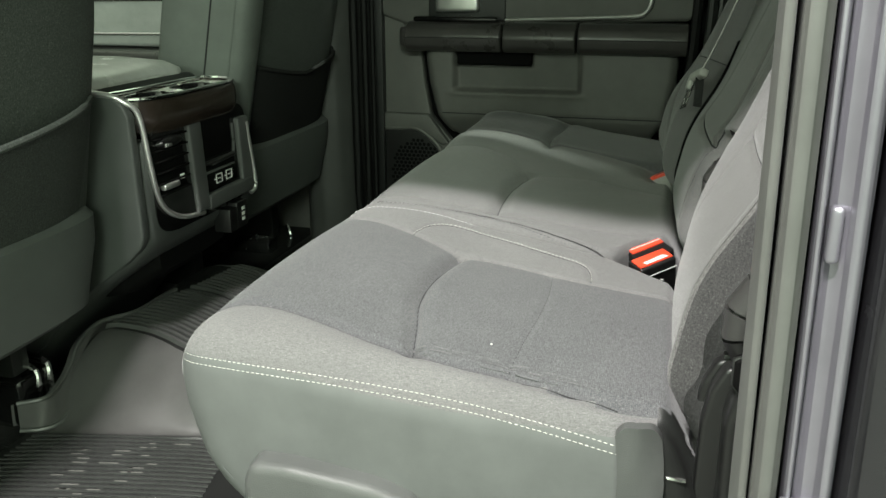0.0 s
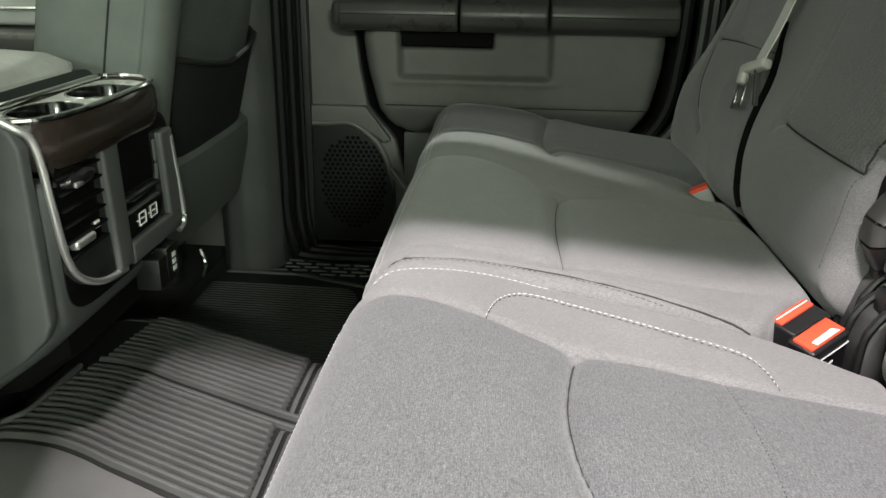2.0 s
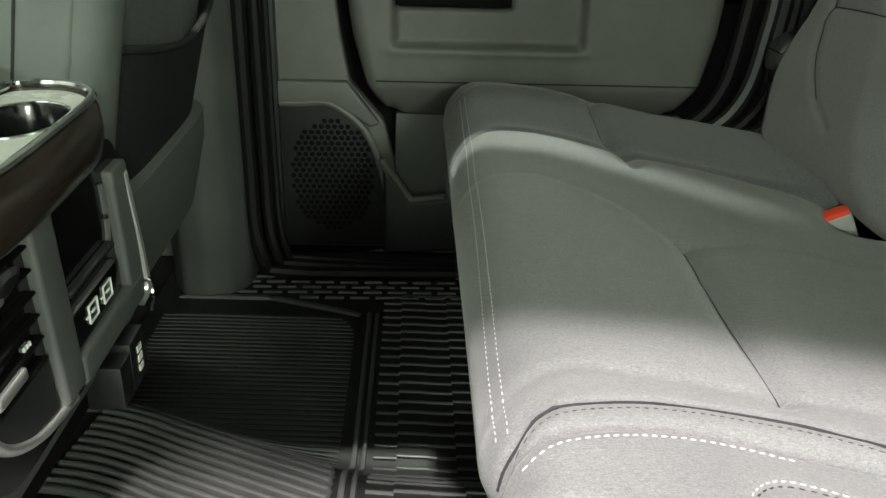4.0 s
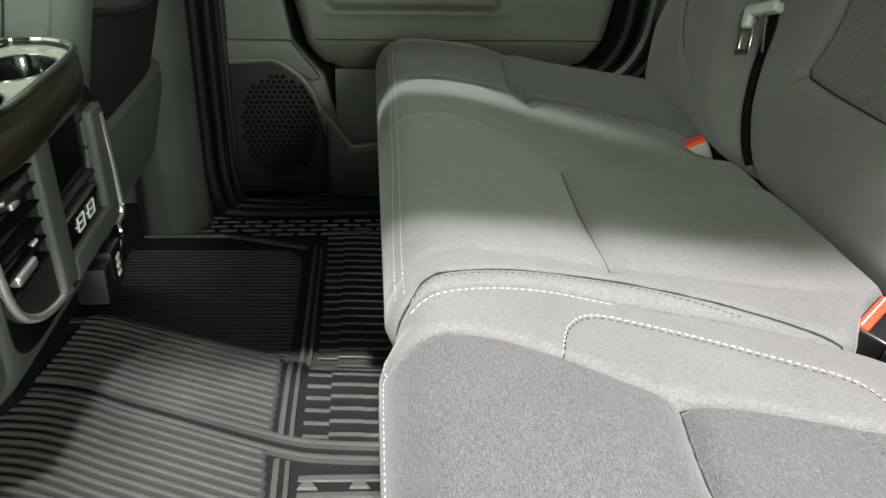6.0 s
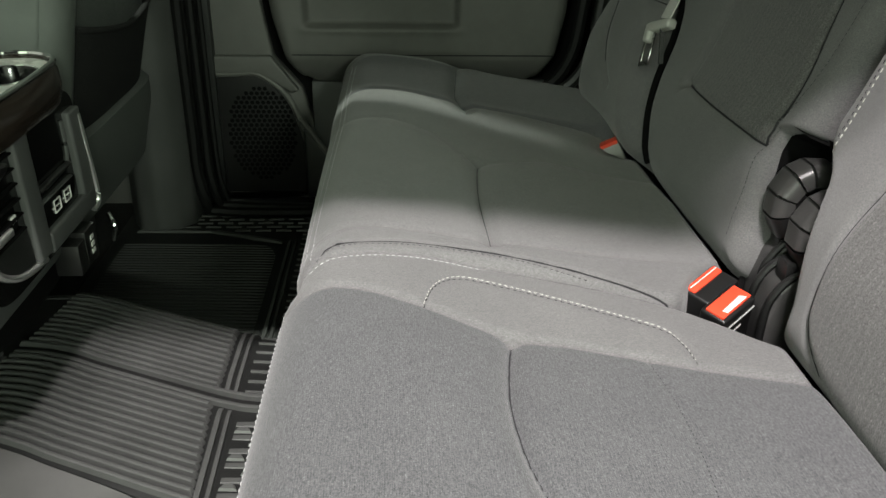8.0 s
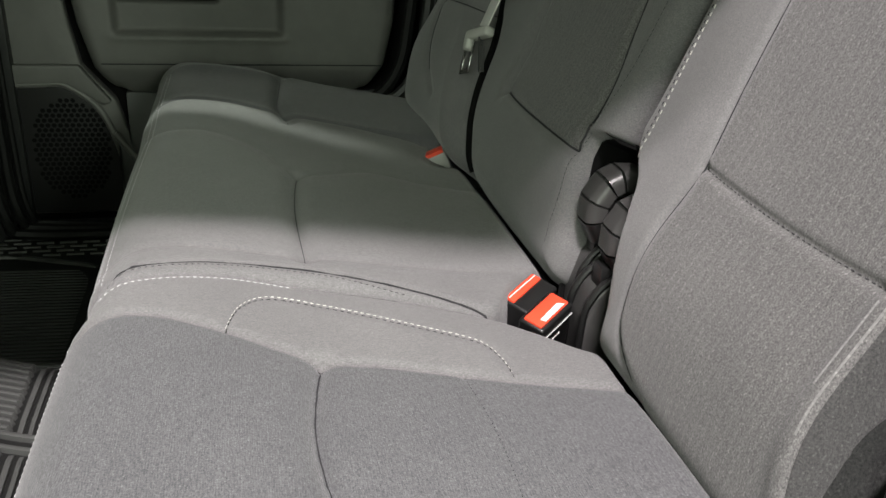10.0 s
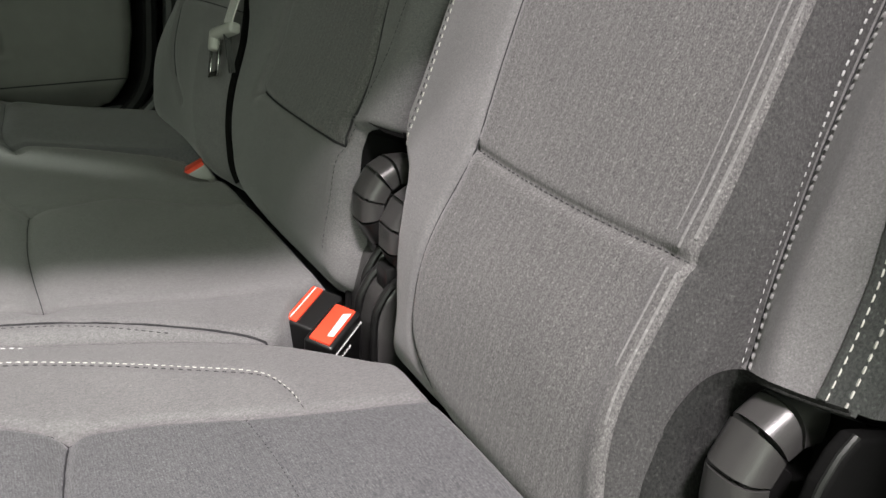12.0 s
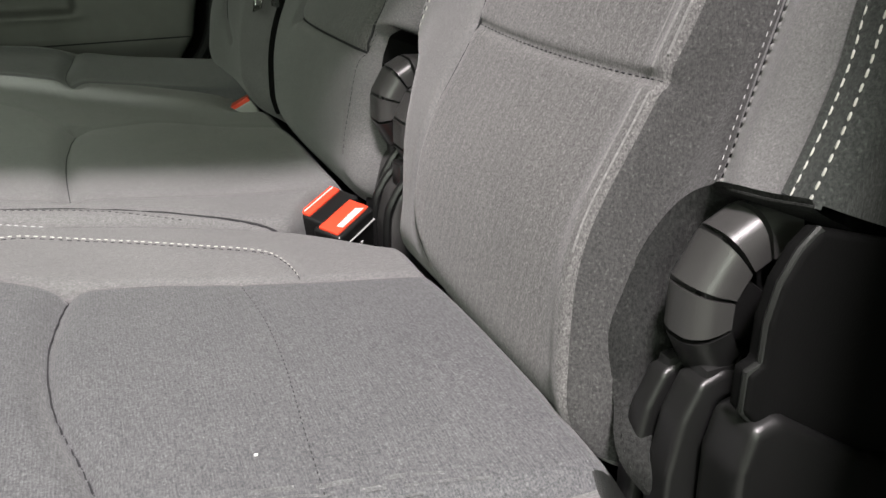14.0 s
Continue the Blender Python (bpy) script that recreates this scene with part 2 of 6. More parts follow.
def ribbon(points, across, width, thick):
    """A flat strap along points; across gives its sideways direction."""
    bm = bmesh.new()
    pts = [Vector(p) for p in points]
    a = Vector(across).normalized()
    rings = []
    for i, p in enumerate(pts):
        t = (pts[min(i + 1, len(pts) - 1)] - pts[max(i - 1, 0)]).normalized()
        w = (a - t * a.dot(t)).normalized()
        h = t.cross(w)
        rings.append([bm.verts.new(p + w * width * sx / 2 + h * thick * sh / 2) for sx, sh in ((-1, -1), (1, -1), (1, 1), (-1, 1))])
    for p, q in zip(rings, rings[1:]):
        for k in range(4):
            bm.faces.new((p[k], p[(k + 1) % 4], q[(k + 1) % 4], q[k]))
    bm.faces.new(rings[0]), bm.faces.new(rings[-1])
    bmesh.ops.recalc_face_normals(bm, faces=bm.faces)
    return bm


def join(*bms):
    out = bms[0]
    for b in bms[1:]:
        tmp = bpy.data.meshes.new("tmp")
        b.to_mesh(tmp)
        b.free()
        out.from_mesh(tmp)
        bpy.data.meshes.remove(tmp)
    return out


def near_line(px, py, line):
    """Distance of every point to a polyline."""
    best = np.full(px.shape, 9.0)
    for (ax, ay), (bx, by) in zip(line[:-1], line[1:]):
        dx, dy = bx - ax, by - ay
        t = np.clip(((px - ax) * dx + (py - ay) * dy) / max(dx * dx + dy * dy, 1e-12), 0, 1)
        best = np.minimum(best, np.hypot(px - ax - t * dx, py - ay - t * dy))
    return best


def bell(d, w):
    return np.exp(-(d / w) ** 2)


def step(v, a, b):
    t = np.clip((v - a) / (b - a), 0, 1)
    return t * t * (3 - 2 * t)


def edge_axis(length, height, r0, r1, taper0, taper1, pitch):
    """Positions and drops along one axis of a pad: wall, round edge, top, round edge, wall."""
    def rim(r, taper):
        out = [(taper * (h - r) / max(height - r, 1e-6), h) for h in np.linspace(height, r, 7)[:-1]]
        return out + [(r * (1 - math.cos(a)), r * (1 - math.sin(a))) for a in np.linspace(0, math.pi / 2, 9)]
    a, b = rim(r0, taper0), rim(r1, taper1)
    n = max(2, int((length - r0 - r1) / pitch))
    flat = [(r0 + (length - r0 - r1) * k / n, 0.0) for k in range(1, n)]
    row = a + flat + [(length - d, h) for d, h in reversed(b)]
    return np.array(row)


def pad(x0, x1, y0, y1, height, top, rounds, tapers=(0, 0, 0, 0), plan=0.03, pitch=0.004, bend=None):
    """A sewn pad: a round-edged block whose top follows top(x, y). y0, y1 may be functions of x. bend moves the finished points."""
    fx = edge_axis(x1 - x0, height, rounds[0], rounds[1], tapers[0], tapers[1], pitch)
    ym = (y1(0.5 * (x0 + x1)) - y0(0.5 * (x0 + x1)))
    fy = edge_axis(float(ym), height, rounds[2], rounds[3], tapers[2], tapers[3], pitch)
    X, Y = np.meshgrid(fx[:, 0], fy[:, 0], indexing="ij")
    DX, DY = np.meshgrid(fx[:, 1], fy[:, 1], indexing="ij")
    hx, hy = (x1 - x0) / 2, float(ym) / 2
    U, V = X - hx, Y - hy
    a, b = np.clip((np.abs(U) - hx + plan) / plan, 0, 1), np.clip((np.abs(V) - hy + plan) / plan, 0, 1)
    m, ln = np.maximum(a, b), np.maximum(np.hypot(a, b), 1e-9)
    k = np.where((a > 0) & (b > 0), m / ln, 1.0)
    U = np.where((a > 0) & (b > 0), np.sign(U) * (hx - plan + a * k * plan), U)
    V = np.where((a > 0) & (b > 0), np.sign(V) * (hy - plan + b * k * plan), V)
    PX = U + hx + x0
    lo, hi = y0(PX), y1(PX)
    PY = lo + (V + hy) / float(ym) * (hi - lo)
    D = np.minimum((DX ** 4 + DY ** 4) ** 0.25, height)
    fade = 1 - step(D, 0.5 * height, 0.95 * height)
    PZ = top(PX, PY) * fade + top(np.full_like(PX, 0.5 * (x0 + x1)), 0.5 * (lo + hi)) * (1 - fade) - D
    P = np.stack([PX, PY, PZ], -1)
    if bend is not None:
        P = bend(P)
    nx, ny = PX.shape
    idx = np.arange(nx * ny).reshape(nx, ny)
    F = np.stack([idx[:-1, :-1], idx[1:, :-1], idx[1:, 1:], idx[:-1, 1:]], -1).reshape(-1, 4)
    return P.reshape(-1, 3), F, (PX, PY)


def split_pad(name, P, F, keys, materials, parent, label=""):
    """Links a pad whose faces take a material each by key."""
    mesh = bpy.data.meshes.new(name)
    mesh.from_pydata(P.tolist(), [], F.tolist())
    for m in materials:
        mesh.materials.append(m)
    mesh.update()
    mesh.polygons.foreach_set("material_index", np.asarray(keys, np.int32))
    for p in mesh.polygons:
        p.use_smooth = True
    ob = new(name, mesh)
    ob.parent = parent
    ob.matrix_parent_inverse = Matrix.Translation(parent.location).inverted()
    if label:
        tagged(ob, label)
    return ob


def stitches(name, tree, points, aim, parent, material, length=0.0058, gap=0.0024, r=0.0008, sink=0.2, label=""):
    """A row of short threads laid on a surface along points, found by looking along aim."""
    line = spline(points, 24)
    step_len = np.linalg.norm(np.diff(line, axis=0), axis=1)
    run = np.concatenate([[0], np.cumsum(step_len)])
    verts, faces = [], []
    aim = Vector(aim).normalized()

    def spot(d):
        p = Vector([np.interp(d, run, line[:, k]) for k in range(3)])
        hit = tree.ray_cast(p - aim * 0.25, aim)
        return (hit[0], hit[1]) if hit[0] is not None else (None, None)

    d = 0.0
    while d + length < run[-1]:
        a, na = spot(d)
        b, nb = spot(d + length)
        d += length + gap
        if a is None or b is None or (b - a).length > 2.5 * length:
            continue
        t = (b - a).normalized()
        s = t.cross(na).normalized()
        mid = (a + b) / 2 + na * r * 0.9
        k = len(verts)
        a2, b2 = a - na * r * sink, b - na * r * sink
        ring_a, ring_b = a + (b - a) * 0.2, a + (b - a) * 0.8
        verts += [a2, b2]
        for c in (ring_a, ring_b):
            verts += [c + s * r, c + na * r * 1.1, c - s * r]
        faces += [(k, k + 2, k + 3), (k, k + 3, k + 4), (k + 2, k + 5, k + 6, k + 3), (k + 3, k + 6, k + 7, k + 4), (k + 5, k + 1, k + 6), (k + 6, k + 1, k + 7)]
    return raw(name, verts, faces, material, parent, label, 60) if verts else None

MATTE_BLACK = plastic("matte_black", (0.004, 0.004, 0.004), 0.8, 0.2, 900, 0.1)
PILLAR_TRIM = plastic("pillar_trim", (0.058, 0.060, 0.057), 0.5, 0.3, 1000)
CLOTH_RUBBED = cloth("cloth_rubbed", (0.070, 0.070, 0.073), (0.172, 0.172, 0.177), 0.0010, 1, 0.5, 0.5)
CLOTH_WORN = cloth("cloth_worn", (0.17, 0.168, 0.166), (0.27, 0.268, 0.265), 0.0010, 1, 0.4, 0.6)
SILVER_PLATE = plastic("silver_plate", (0.80, 0.80, 0.77), 0.28, 0.0, 900, 0.6)
LID_GREY = plastic("lid_grey", (0.66, 0.665, 0.65), 0.26, 0.05, 900, 0.8)
BUCKLE_GREY = plastic("buckle_grey", (0.36, 0.36, 0.34), 0.45, 0.1, 900)
GRIP_GREY = plastic("grip_grey", (0.46, 0.46, 0.43), 0.45, 0.1, 900)
SKIRT = plastic("skirt_gloss", (0.034, 0.025, 0.020), 0.17, 0.04, 900, 0.75, 0.06)
CLOTH_VALLEY_SHADE = cloth("cloth_valley_shade", (0.028, 0.028, 0.028), (0.072, 0.071, 0.071), 0.0009, 2, 0.45, 0.6)
SEAT_SIDE_LIT = plastic("seat_side_lit", (0.115, 0.128, 0.116), 0.45, 0.25, 1000)
OPAQUE_PANE = plastic("opaque_pane", (0.010, 0.011, 0.010), 0.06, 0.0, 900, 0.5, 0.02)
PAINT_DARK_REFLECTION = metal("paint_dark_reflection", (0.030, 0.029, 0.033), 0.25, 0.10, 0.6, 0.5)
CLOTH_SHADED = cloth("cloth_shaded", (0.010, 0.010, 0.010), (0.030, 0.031, 0.030), 0.0012, 2, 0.5, 0.5, sheen=0.0)
SPEAKER = plastic("speaker_plastic", (0.0075, 0.0075, 0.0072), 0.6, 0.2, 1200, 0.3)
CLOTH_POCKET = cloth("cloth_pocket", (0.026, 0.030, 0.027), (0.064, 0.071, 0.065), 0.0012, 2, 0.4, 0.6, sheen=0.04)
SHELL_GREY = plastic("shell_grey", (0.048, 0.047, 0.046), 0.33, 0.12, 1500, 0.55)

# ---- the cab: ground, shell, floor ----
# x runs to the tail of the truck, y across the cab to the passenger side, z up from the cab floor


def setting(ob, label, category):
    return tagged(ob, label, category, kind="structure")


ground = setting(part("ground", rbox((-30, -30, -0.75), (30, 30, -0.65), 0), CONCRETE), "grey concrete floor of the hall under the truck", "ground")
# Unseen walls added to cut the light from ahead and beside.
setting(part("wall_light_block", rbox((-3.6, -8.0, -0.65), (-3.4, 8.0, 2.9), 0), CONCRETE), "unseen plain concrete wall added before the truck to cut light", "wall")
setting(part("wall_light_block_side", rbox((-3.4, 4.6, -0.65), (8.0, 4.8, 2.6), 0), CONCRETE), "unseen plain concrete wall added beside the truck to cut light", "wall")
setting(part("floor", rbox((-1.9, 0.50, -0.05), (0.45, 2.08, 0.0), 0), CARPET), "black carpeted cab floor under the rubber mats", "floor")
setting(part("ceiling", rbox((-1.45, 0.500, 1.395), (0.45, 2.06, 1.45), 0.02), HEADLINER), "pale grey cloth headliner of the cab", "ceiling")
setting(part("wall_rear", join(rbox((0.40, 0.45, -0.05), (0.46, 2.08, 0.80), 0.01), rbox((0.40, 0.45, 0.80), (0.46, 0.62, 1.3), 0.01), rbox((0.40, 1.90, 0.80), (0.46, 2.08, 1.3), 0.01)), PLASTIC_DARK), "black rear wall of the cab with its window opening", "wall")
# Opaque pane, added unseen to keep light off the front seat backs.
setting(part("window_1", rbox((0.425, 0.60, 0.79), (0.431, 1.92, 1.31), 0), OPAQUE_PANE), "opaque dark pane added in the rear window to block light", "window")
setting(part("wall_front", join(rbox((-1.95, 0.50, -0.05), (-1.75, 2.08, 0.70), 0.03)), PLASTIC_DARK), "black dashboard closing the front of the cab", "wall")

# near flank: front door, pillars and sill; far flank: front door and pillar trims
setting(part("wall_near", rbox((-1.85, 0.40, -0.05), (-0.98, 0.46, 0.66), 0.02), PLASTIC_DARK), "inner side of the closed driver door", "wall")
setting(part("wall_pillar", rbox((-1.00, 0.40, -0.05), (-0.86, 0.48, 1.32), 0.03), PLASTIC_DARK), "dark trim of the driver side centre pillar", "pillar")
# Unseen: lower edge is shaped so the near lamp casts the cushion's shadow edge.
setting(part("wall_shadow_header", prism([(-1.02, 1.446), (-0.679, 1.446), (-0.639, 1.400), (-0.579, 1.340), (-0.489, 1.332), (-0.444, 1.400), (-0.423, 1.412), (-0.310, 1.374), (-0.215, 1.337), (-0.156, 1.298), (-0.104, 1.295), (-0.074, 1.400), (0.15, 1.400), (0.16, 0.95), (0.42, 0.95), (0.42, 1.45), (-1.02, 1.45)], "y", 0.465, 0.499, 0.004, 2), PLASTIC_DARK), "unseen dark trim over the open rear door, shaped to cast the shadow edge", "wall")
sill = setting(part("sill", rbox((-0.95, 0.40, -0.10), (0.30, 0.55, -0.012), 0.01), PLASTIC_DARK), "black plastic sill under the open door", "sill")

# ---- rear pillar beside the open door ----
pillar = empty("door_pillar", (0.2, 0.42, -0.1))
setting(pillar, "grey metallic painted pillar with rubber seals beside the open door", "pillar")


def upright(points, z0, z1, lean=0.0, name="", material=None, r=0.008, seg=3, bow=0.0):
    """A moulding with a plan outline, leaning in x and sweeping rearwards above the belt line."""
    bm = prism(points, "z", z0, z1, 0.0)
    bmesh.ops.bisect_plane(bm, geom=bm.verts[:] + bm.edges[:] + bm.faces[:], plane_co=(0, 0, 0.2), plane_no=(0, 0, 1))
    bmesh.ops.bisect_plane(bm, geom=bm.verts[:] + bm.edges[:] + bm.faces[:], plane_co=(0, 0, 0.84), plane_no=(0, 0, 1))
    for v in bm.verts:
        v.co.x += lean * (v.co.z - 0.55) + 0.30 * max(0.0, v.co.z - 0.84)
    ed = [e for e in bm.edges if abs((e.verts[0].co - e.verts[1].co).z) > 0.05]
    bmesh.ops.bevel(bm, geom=ed, offset=r, segments=seg, affect="EDGES", profile=0.5, clamp_overlap=True)
    return part(name, bm, material, pillar)


upright([(0.0445, 0.428), (0.0505, 0.412), (0.0548, 0.416), (0.053, 0.452)], -0.1, 1.3, -0.02, "inner_seal", SEAL_GREY, 0.0045, 4)
upright([(0.0530, 0.408), (0.0600, 0.399), (0.0655, 0.404), (0.066, 0.450), (0.055, 0.450)], -0.1, 1.3, -0.02, "outer_seal", SEAL_GREY, 0.0045, 5)
upright([(0.0655, 0.416), (0.0695, 0.414), (0.070, 0.450), (0.066, 0.450)], -0.1, 1.3, -0.02, "seal_channel", MATTE_BLACK, 0.001, 1)
upright([(0.0688, 0.402), (0.0712, 0.398), (0.0730, 0.404), (0.074, 0.46), (0.069, 0.46)], -0.1, 1.3, -0.02, "flange", PAINT, 0.0015, 4)
upright([(0.0722, 0.405), (0.0800, 0.398), (0.0855, 0.386), (0.0885, 0.392), (0.095, 0.46), (0.074, 0.46)], -0.1, 1.3, -0.02, "painted_post", PAINT, 0.0040, 6)
# Same body paint; the dark reflections on this face are put into its colour.
upright([(0.0875, 0.394), (0.105, 0.372), (0.40, 0.35), (0.40, 0.46), (0.092, 0.46)], -0.1, 1.3, -0.02, "outer_skin", PAINT_DARK_REFLECTION, 0.010, 6)
part("latch_bump", rbox((0.0740, 0.394, 0.535), (0.0800, 0.402, 0.562), 0.0028, 4), PAINT, pillar)
part("latch_bump", rbox((0.0700, 0.390, 0.392), (0.0830, 0.402, 0.408), 0.0025, 3), PAINT, pillar)
part("inner_trim", rbox((0.145, 0.462, 0.46), (0.40, 0.53, 1.2), 0.02), PLASTIC_DARK, pillar)
# Unseen lower block, added to keep direct light off the seat's side.
part("inner_trim", rbox((0.11, 0.462, -0.1), (0.40, 0.53, 0.455), 0.02), PLASTIC_DARK, pillar)

# ---- rear bench: cushions ----


def inside(px, py, poly):
    hit = np.zeros(px.shape, bool)
    n = len(poly)
    for i in range(n):
        (ax, ay), (bx, by) = poly[i], poly[(i + 1) % n]
        if ay == by:
            continue
        hit ^= ((ay > py) != (by > py)) & (px < (bx - ax) * (py - ay) / (by - ay) + ax)
    return hit


def curve_of(points):
    xs, ys = zip(*points)
    line = spline(points, 10)
    return lambda x: np.interp(x, line[:, 0], line[:, 1])


SPLIT = [(-0.45, 1.035), (-0.42, 1.050), (-0.395, 1.066), (-0.355, 1.076), (-0.30, 1.078), (-0.22, 1.066), (-0.14, 1.040), (-0.07, 1.005), (-0.01, 0.975), (0.08, 0.955)]
split_y = curve_of(SPLIT)
split_near = curve_of(SPLIT[:-2] + [(-0.03, 0.972), (0.01, 0.935), (0.08, 0.890)])
split_far = curve_of(SPLIT[:-3] + [(-0.09, 1.014), (-0.055, 1.008), (-0.035, 1.035), (-0.010, 1.068), (0.03, 1.082), (0.08, 1.085)])
NEAR_EDGE = curve_of([(-0.45, 0.622), (-0.35, 0.612), (-0.2, 0.606), (-0.05, 0.600), (0.08, 0.598)])

near_cushion = empty("rear_seat", (-0.2, 0.83, 0.12))
tagged(near_cushion, "grey cloth single rear seat with white double stitching", "car seat", "rear seats")
INS_NEAR = [(-0.45, 0.640), (-0.419, 0.664), (-0.399, 0.682), (-0.374, 0.691), (-0.338, 0.689), (-0.278, 0.672), (-0.209, 0.657), (-0.108, 0.640), (-0.02, 0.620), (0.08, 0.606)]
INS_FAR = [(-0.45, 0.990), (-0.423, 0.996), (-0.387, 1.002), (-0.348, 0.994), (-0.304, 0.972), (-0.225, 0.930), (-0.168, 0.919), (-0.074, 0.891), (0.0, 0.872), (0.08, 0.850)]
ARC = [(-0.300, 0.972), (-0.289, 1.005), (-0.268, 1.026), (-0.240, 1.027), (-0.192, 1.009), (-0.127, 0.974), (-0.085, 0.948), (-0.072, 0.922), (-0.068, 0.893)]
CROSS_A = [(-0.224, 0.930), (-0.231, 0.888), (-0.236, 0.834), (-0.232, 0.773), (-0.218, 0.715), (-0.205, 0.657)]
CROSS_B = [(-0.112, 0.900), (-0.107, 0.836), (-0.107, 0.773), (-0.112, 0.70), (-0.115, 0.642)]
s_ins_n, s_ins_f, s_arc, s_ca, s_cb = (spline(c, 8) for c in (INS_NEAR, INS_FAR, ARC, CROSS_A, CROSS_B))
ins_near_y, ins_far_y = curve_of(INS_NEAR), curve_of(INS_FAR)


near_crown = curve_of([(-0.45, 0.351), (-0.38, 0.357), (-0.30, 0.353), (-0.22, 0.342), (-0.10, 0.336), (0.0, 0.3345), (0.09, 0.334)])
far_crown = curve_of([(-0.45, 0.348), (-0.38, 0.353), (-0.30, 0.349), (-0.22, 0.342), (-0.10, 0.336), (0.0, 0.335), (0.09, 0.335)])


def near_top(x, y):
    z = near_crown(x)
    mid = 0.5 * (ins_near_y(x) + ins_far_y(x))
    half = 0.5 * (ins_far_y(x) - ins_near_y(x))
    q = np.clip(1 - ((y - mid) / half) ** 2, 0, 1)
    z = z - 0.002 + 0.007 * q ** 0.6
    z = z + 0.003 * bell(y - (ins_far_y(x) + 0.055), 0.05) * step(x, 0.02, -0.08)
    z = z + 0.004 * bell(y - (ins_near_y(x) - 0.022), 0.02)
    z = z - 0.0065 * bell(near_line(x, y, s_ins_n), 0.006) - 0.0055 * bell(near_line(x, y, s_ins_f), 0.005)
    z = z - 0.0018 * bell(near_line(x, y, s_arc), 0.004)
    z = z - 0.0070 * bell(near_line(x, y, s_ca), 0.010) - 0.0045 * bell(near_line(x, y, s_ca), 0.003)
    z = z - 0.0012 * bell(near_line(x, y, s_cb), 0.004)
    z = z - 0.055 * step(x, 0.012, 0.056)
    return z


P, F, (PX, PY) = pad(-0.437, 0.075, NEAR_EDGE, split_near, 0.17, near_top, (0.055, 0.03, 0.040, 0.018), (0.055, 0, 0.0, 0.0), 0.045, 0.0026)
P[:, 0] += np.interp(P[:, 2], [0.170, 0.185, 0.200, 0.220, 0.245, 0.270, 0.300], [0.060, 0.046, 0.029, 0.018, 0.010, 0.003, 0.0]) * step(P[:, 0], -0.27, -0.42)
C = P[F].mean(1)
band = inside(C[:, 0], C[:, 1], [tuple(p) for p in s_ins_n] + [tuple(p) for p in s_ins_f[::-1]])
key = np.where(band & (C[:, 2] > 0.26), 1, 0)
col_index = np.arange(len(F)) % (PX.shape[1] - 1)
key = np.where((col_index < 8) | (C[:, 2] < 0.285), 2, key)
key = np.where((C[:, 0] > 0.010) & (C[:, 1] < 0.625), 3, key)
split_pad("cushion_pad", P, F, key, [CLOTH_BOLSTER, CLOTH_INSERT, VINYL_SIDE, PLASTIC_DARK], near_cushion)
near_tree = BVHTree.FromPolygons([Vector(p) for p in P], F.tolist())
part("cushion_base", rbox((-0.36, 0.64, 0.10), (0.06, 1.02, 0.19), 0.02), PLASTIC_DARK, near_cushion)


def on(points, z=0.35):
    return [(x, y, z) for x, y in points]


DOWN = (0, 0, -1)
for k, dz in enumerate((0.0, -0.0075)):
    rowpts = [(-0.432, 0.662, 0.3185 + dz), (-0.41, 0.640, 0.3185 + dz), (-0.36, 0.633, 0.319 + dz), (-0.25, 0.628, 0.3185 + dz), (-0.15, 0.622, 0.315 + dz), (-0.08, 0.615, 0.309 + dz), (-0.012, 0.610, 0.299 + dz)]
    stitches("side_stitching", near_tree, rowpts, (0.12, 0.85, -0.5), near_cushion, THREAD, 0.0036, 0.0013, 0.00038, label="white thread double seam")
stitches("arc_stitching", near_tree, on([(x, y + 0.004) for x, y in ARC]), DOWN, near_cushion, THREAD, 0.0040, 0.0020, 0.00042)
stitches("seam_thread", near_tree, on(ARC), DOWN, near_cushion, THREAD_DARK, 0.0046, 0.0022, 0.0006)
stitches("front_stitching", near_tree, [(-0.436, y, 0.322) for y in np.linspace(0.68, 1.03, 8)], (0.8, 0, -0.6), near_cushion, THREAD_GREY, 0.0046, 0.0024, 0.0006)
stitches("cross_stitching", near_tree, on(CROSS_B), DOWN, near_cushion, THREAD_DARK, 0.003, 0.002, 0.0003)
stitches("edge_stitching", near_tree, on([(x, split_y(x) - 0.016) for x in np.linspace(-0.41, -0.24, 10)]), DOWN, near_cushion, THREAD_GREY, 0.004, 0.002, 0.0006)


def laid(points, tree, lift=0.0):
    out = []
    for p in spline(points, 8):
        hit = tree.ray_cast(Vector((p[0], p[1], 0.6)), Vector(DOWN))
        if hit[0] is not None:
            out.append(hit[0] + Vector((0, 0, lift)))
    return out


# Dark rods along the seams also put the creases' shade into the colour.
for line, rr in ((CROSS_A, 0.0007), (INS_NEAR[1:-1], 0.0006), (INS_FAR[1:-1], 0.0006)):
    part("seam", tube(laid(line, near_tree, -0.0001), rr, 6), THREAD_DARK, near_cushion)

rng = random.Random(7)
for off in (0.007, 0.012, 0.018):
    x = -0.215
    while x < -0.02:
        run_x = rng.uniform(0.006, 0.030)
        if rng.random() < 0.62:
            bits = [(q, float(ins_near_y(q)) + off + rng.uniform(-0.0005, 0.0005)) for q in np.linspace(x, x + run_x, 4)]
            part("wear_line", tube(laid(bits, near_tree, 0.0001), rng.uniform(0.0010, 0.0024), 6, flat=0.05), CLOTH_RUBBED, near_cushion, "pale worn line in the cloth")
        x += run_x + rng.uniform(0.001, 0.010)


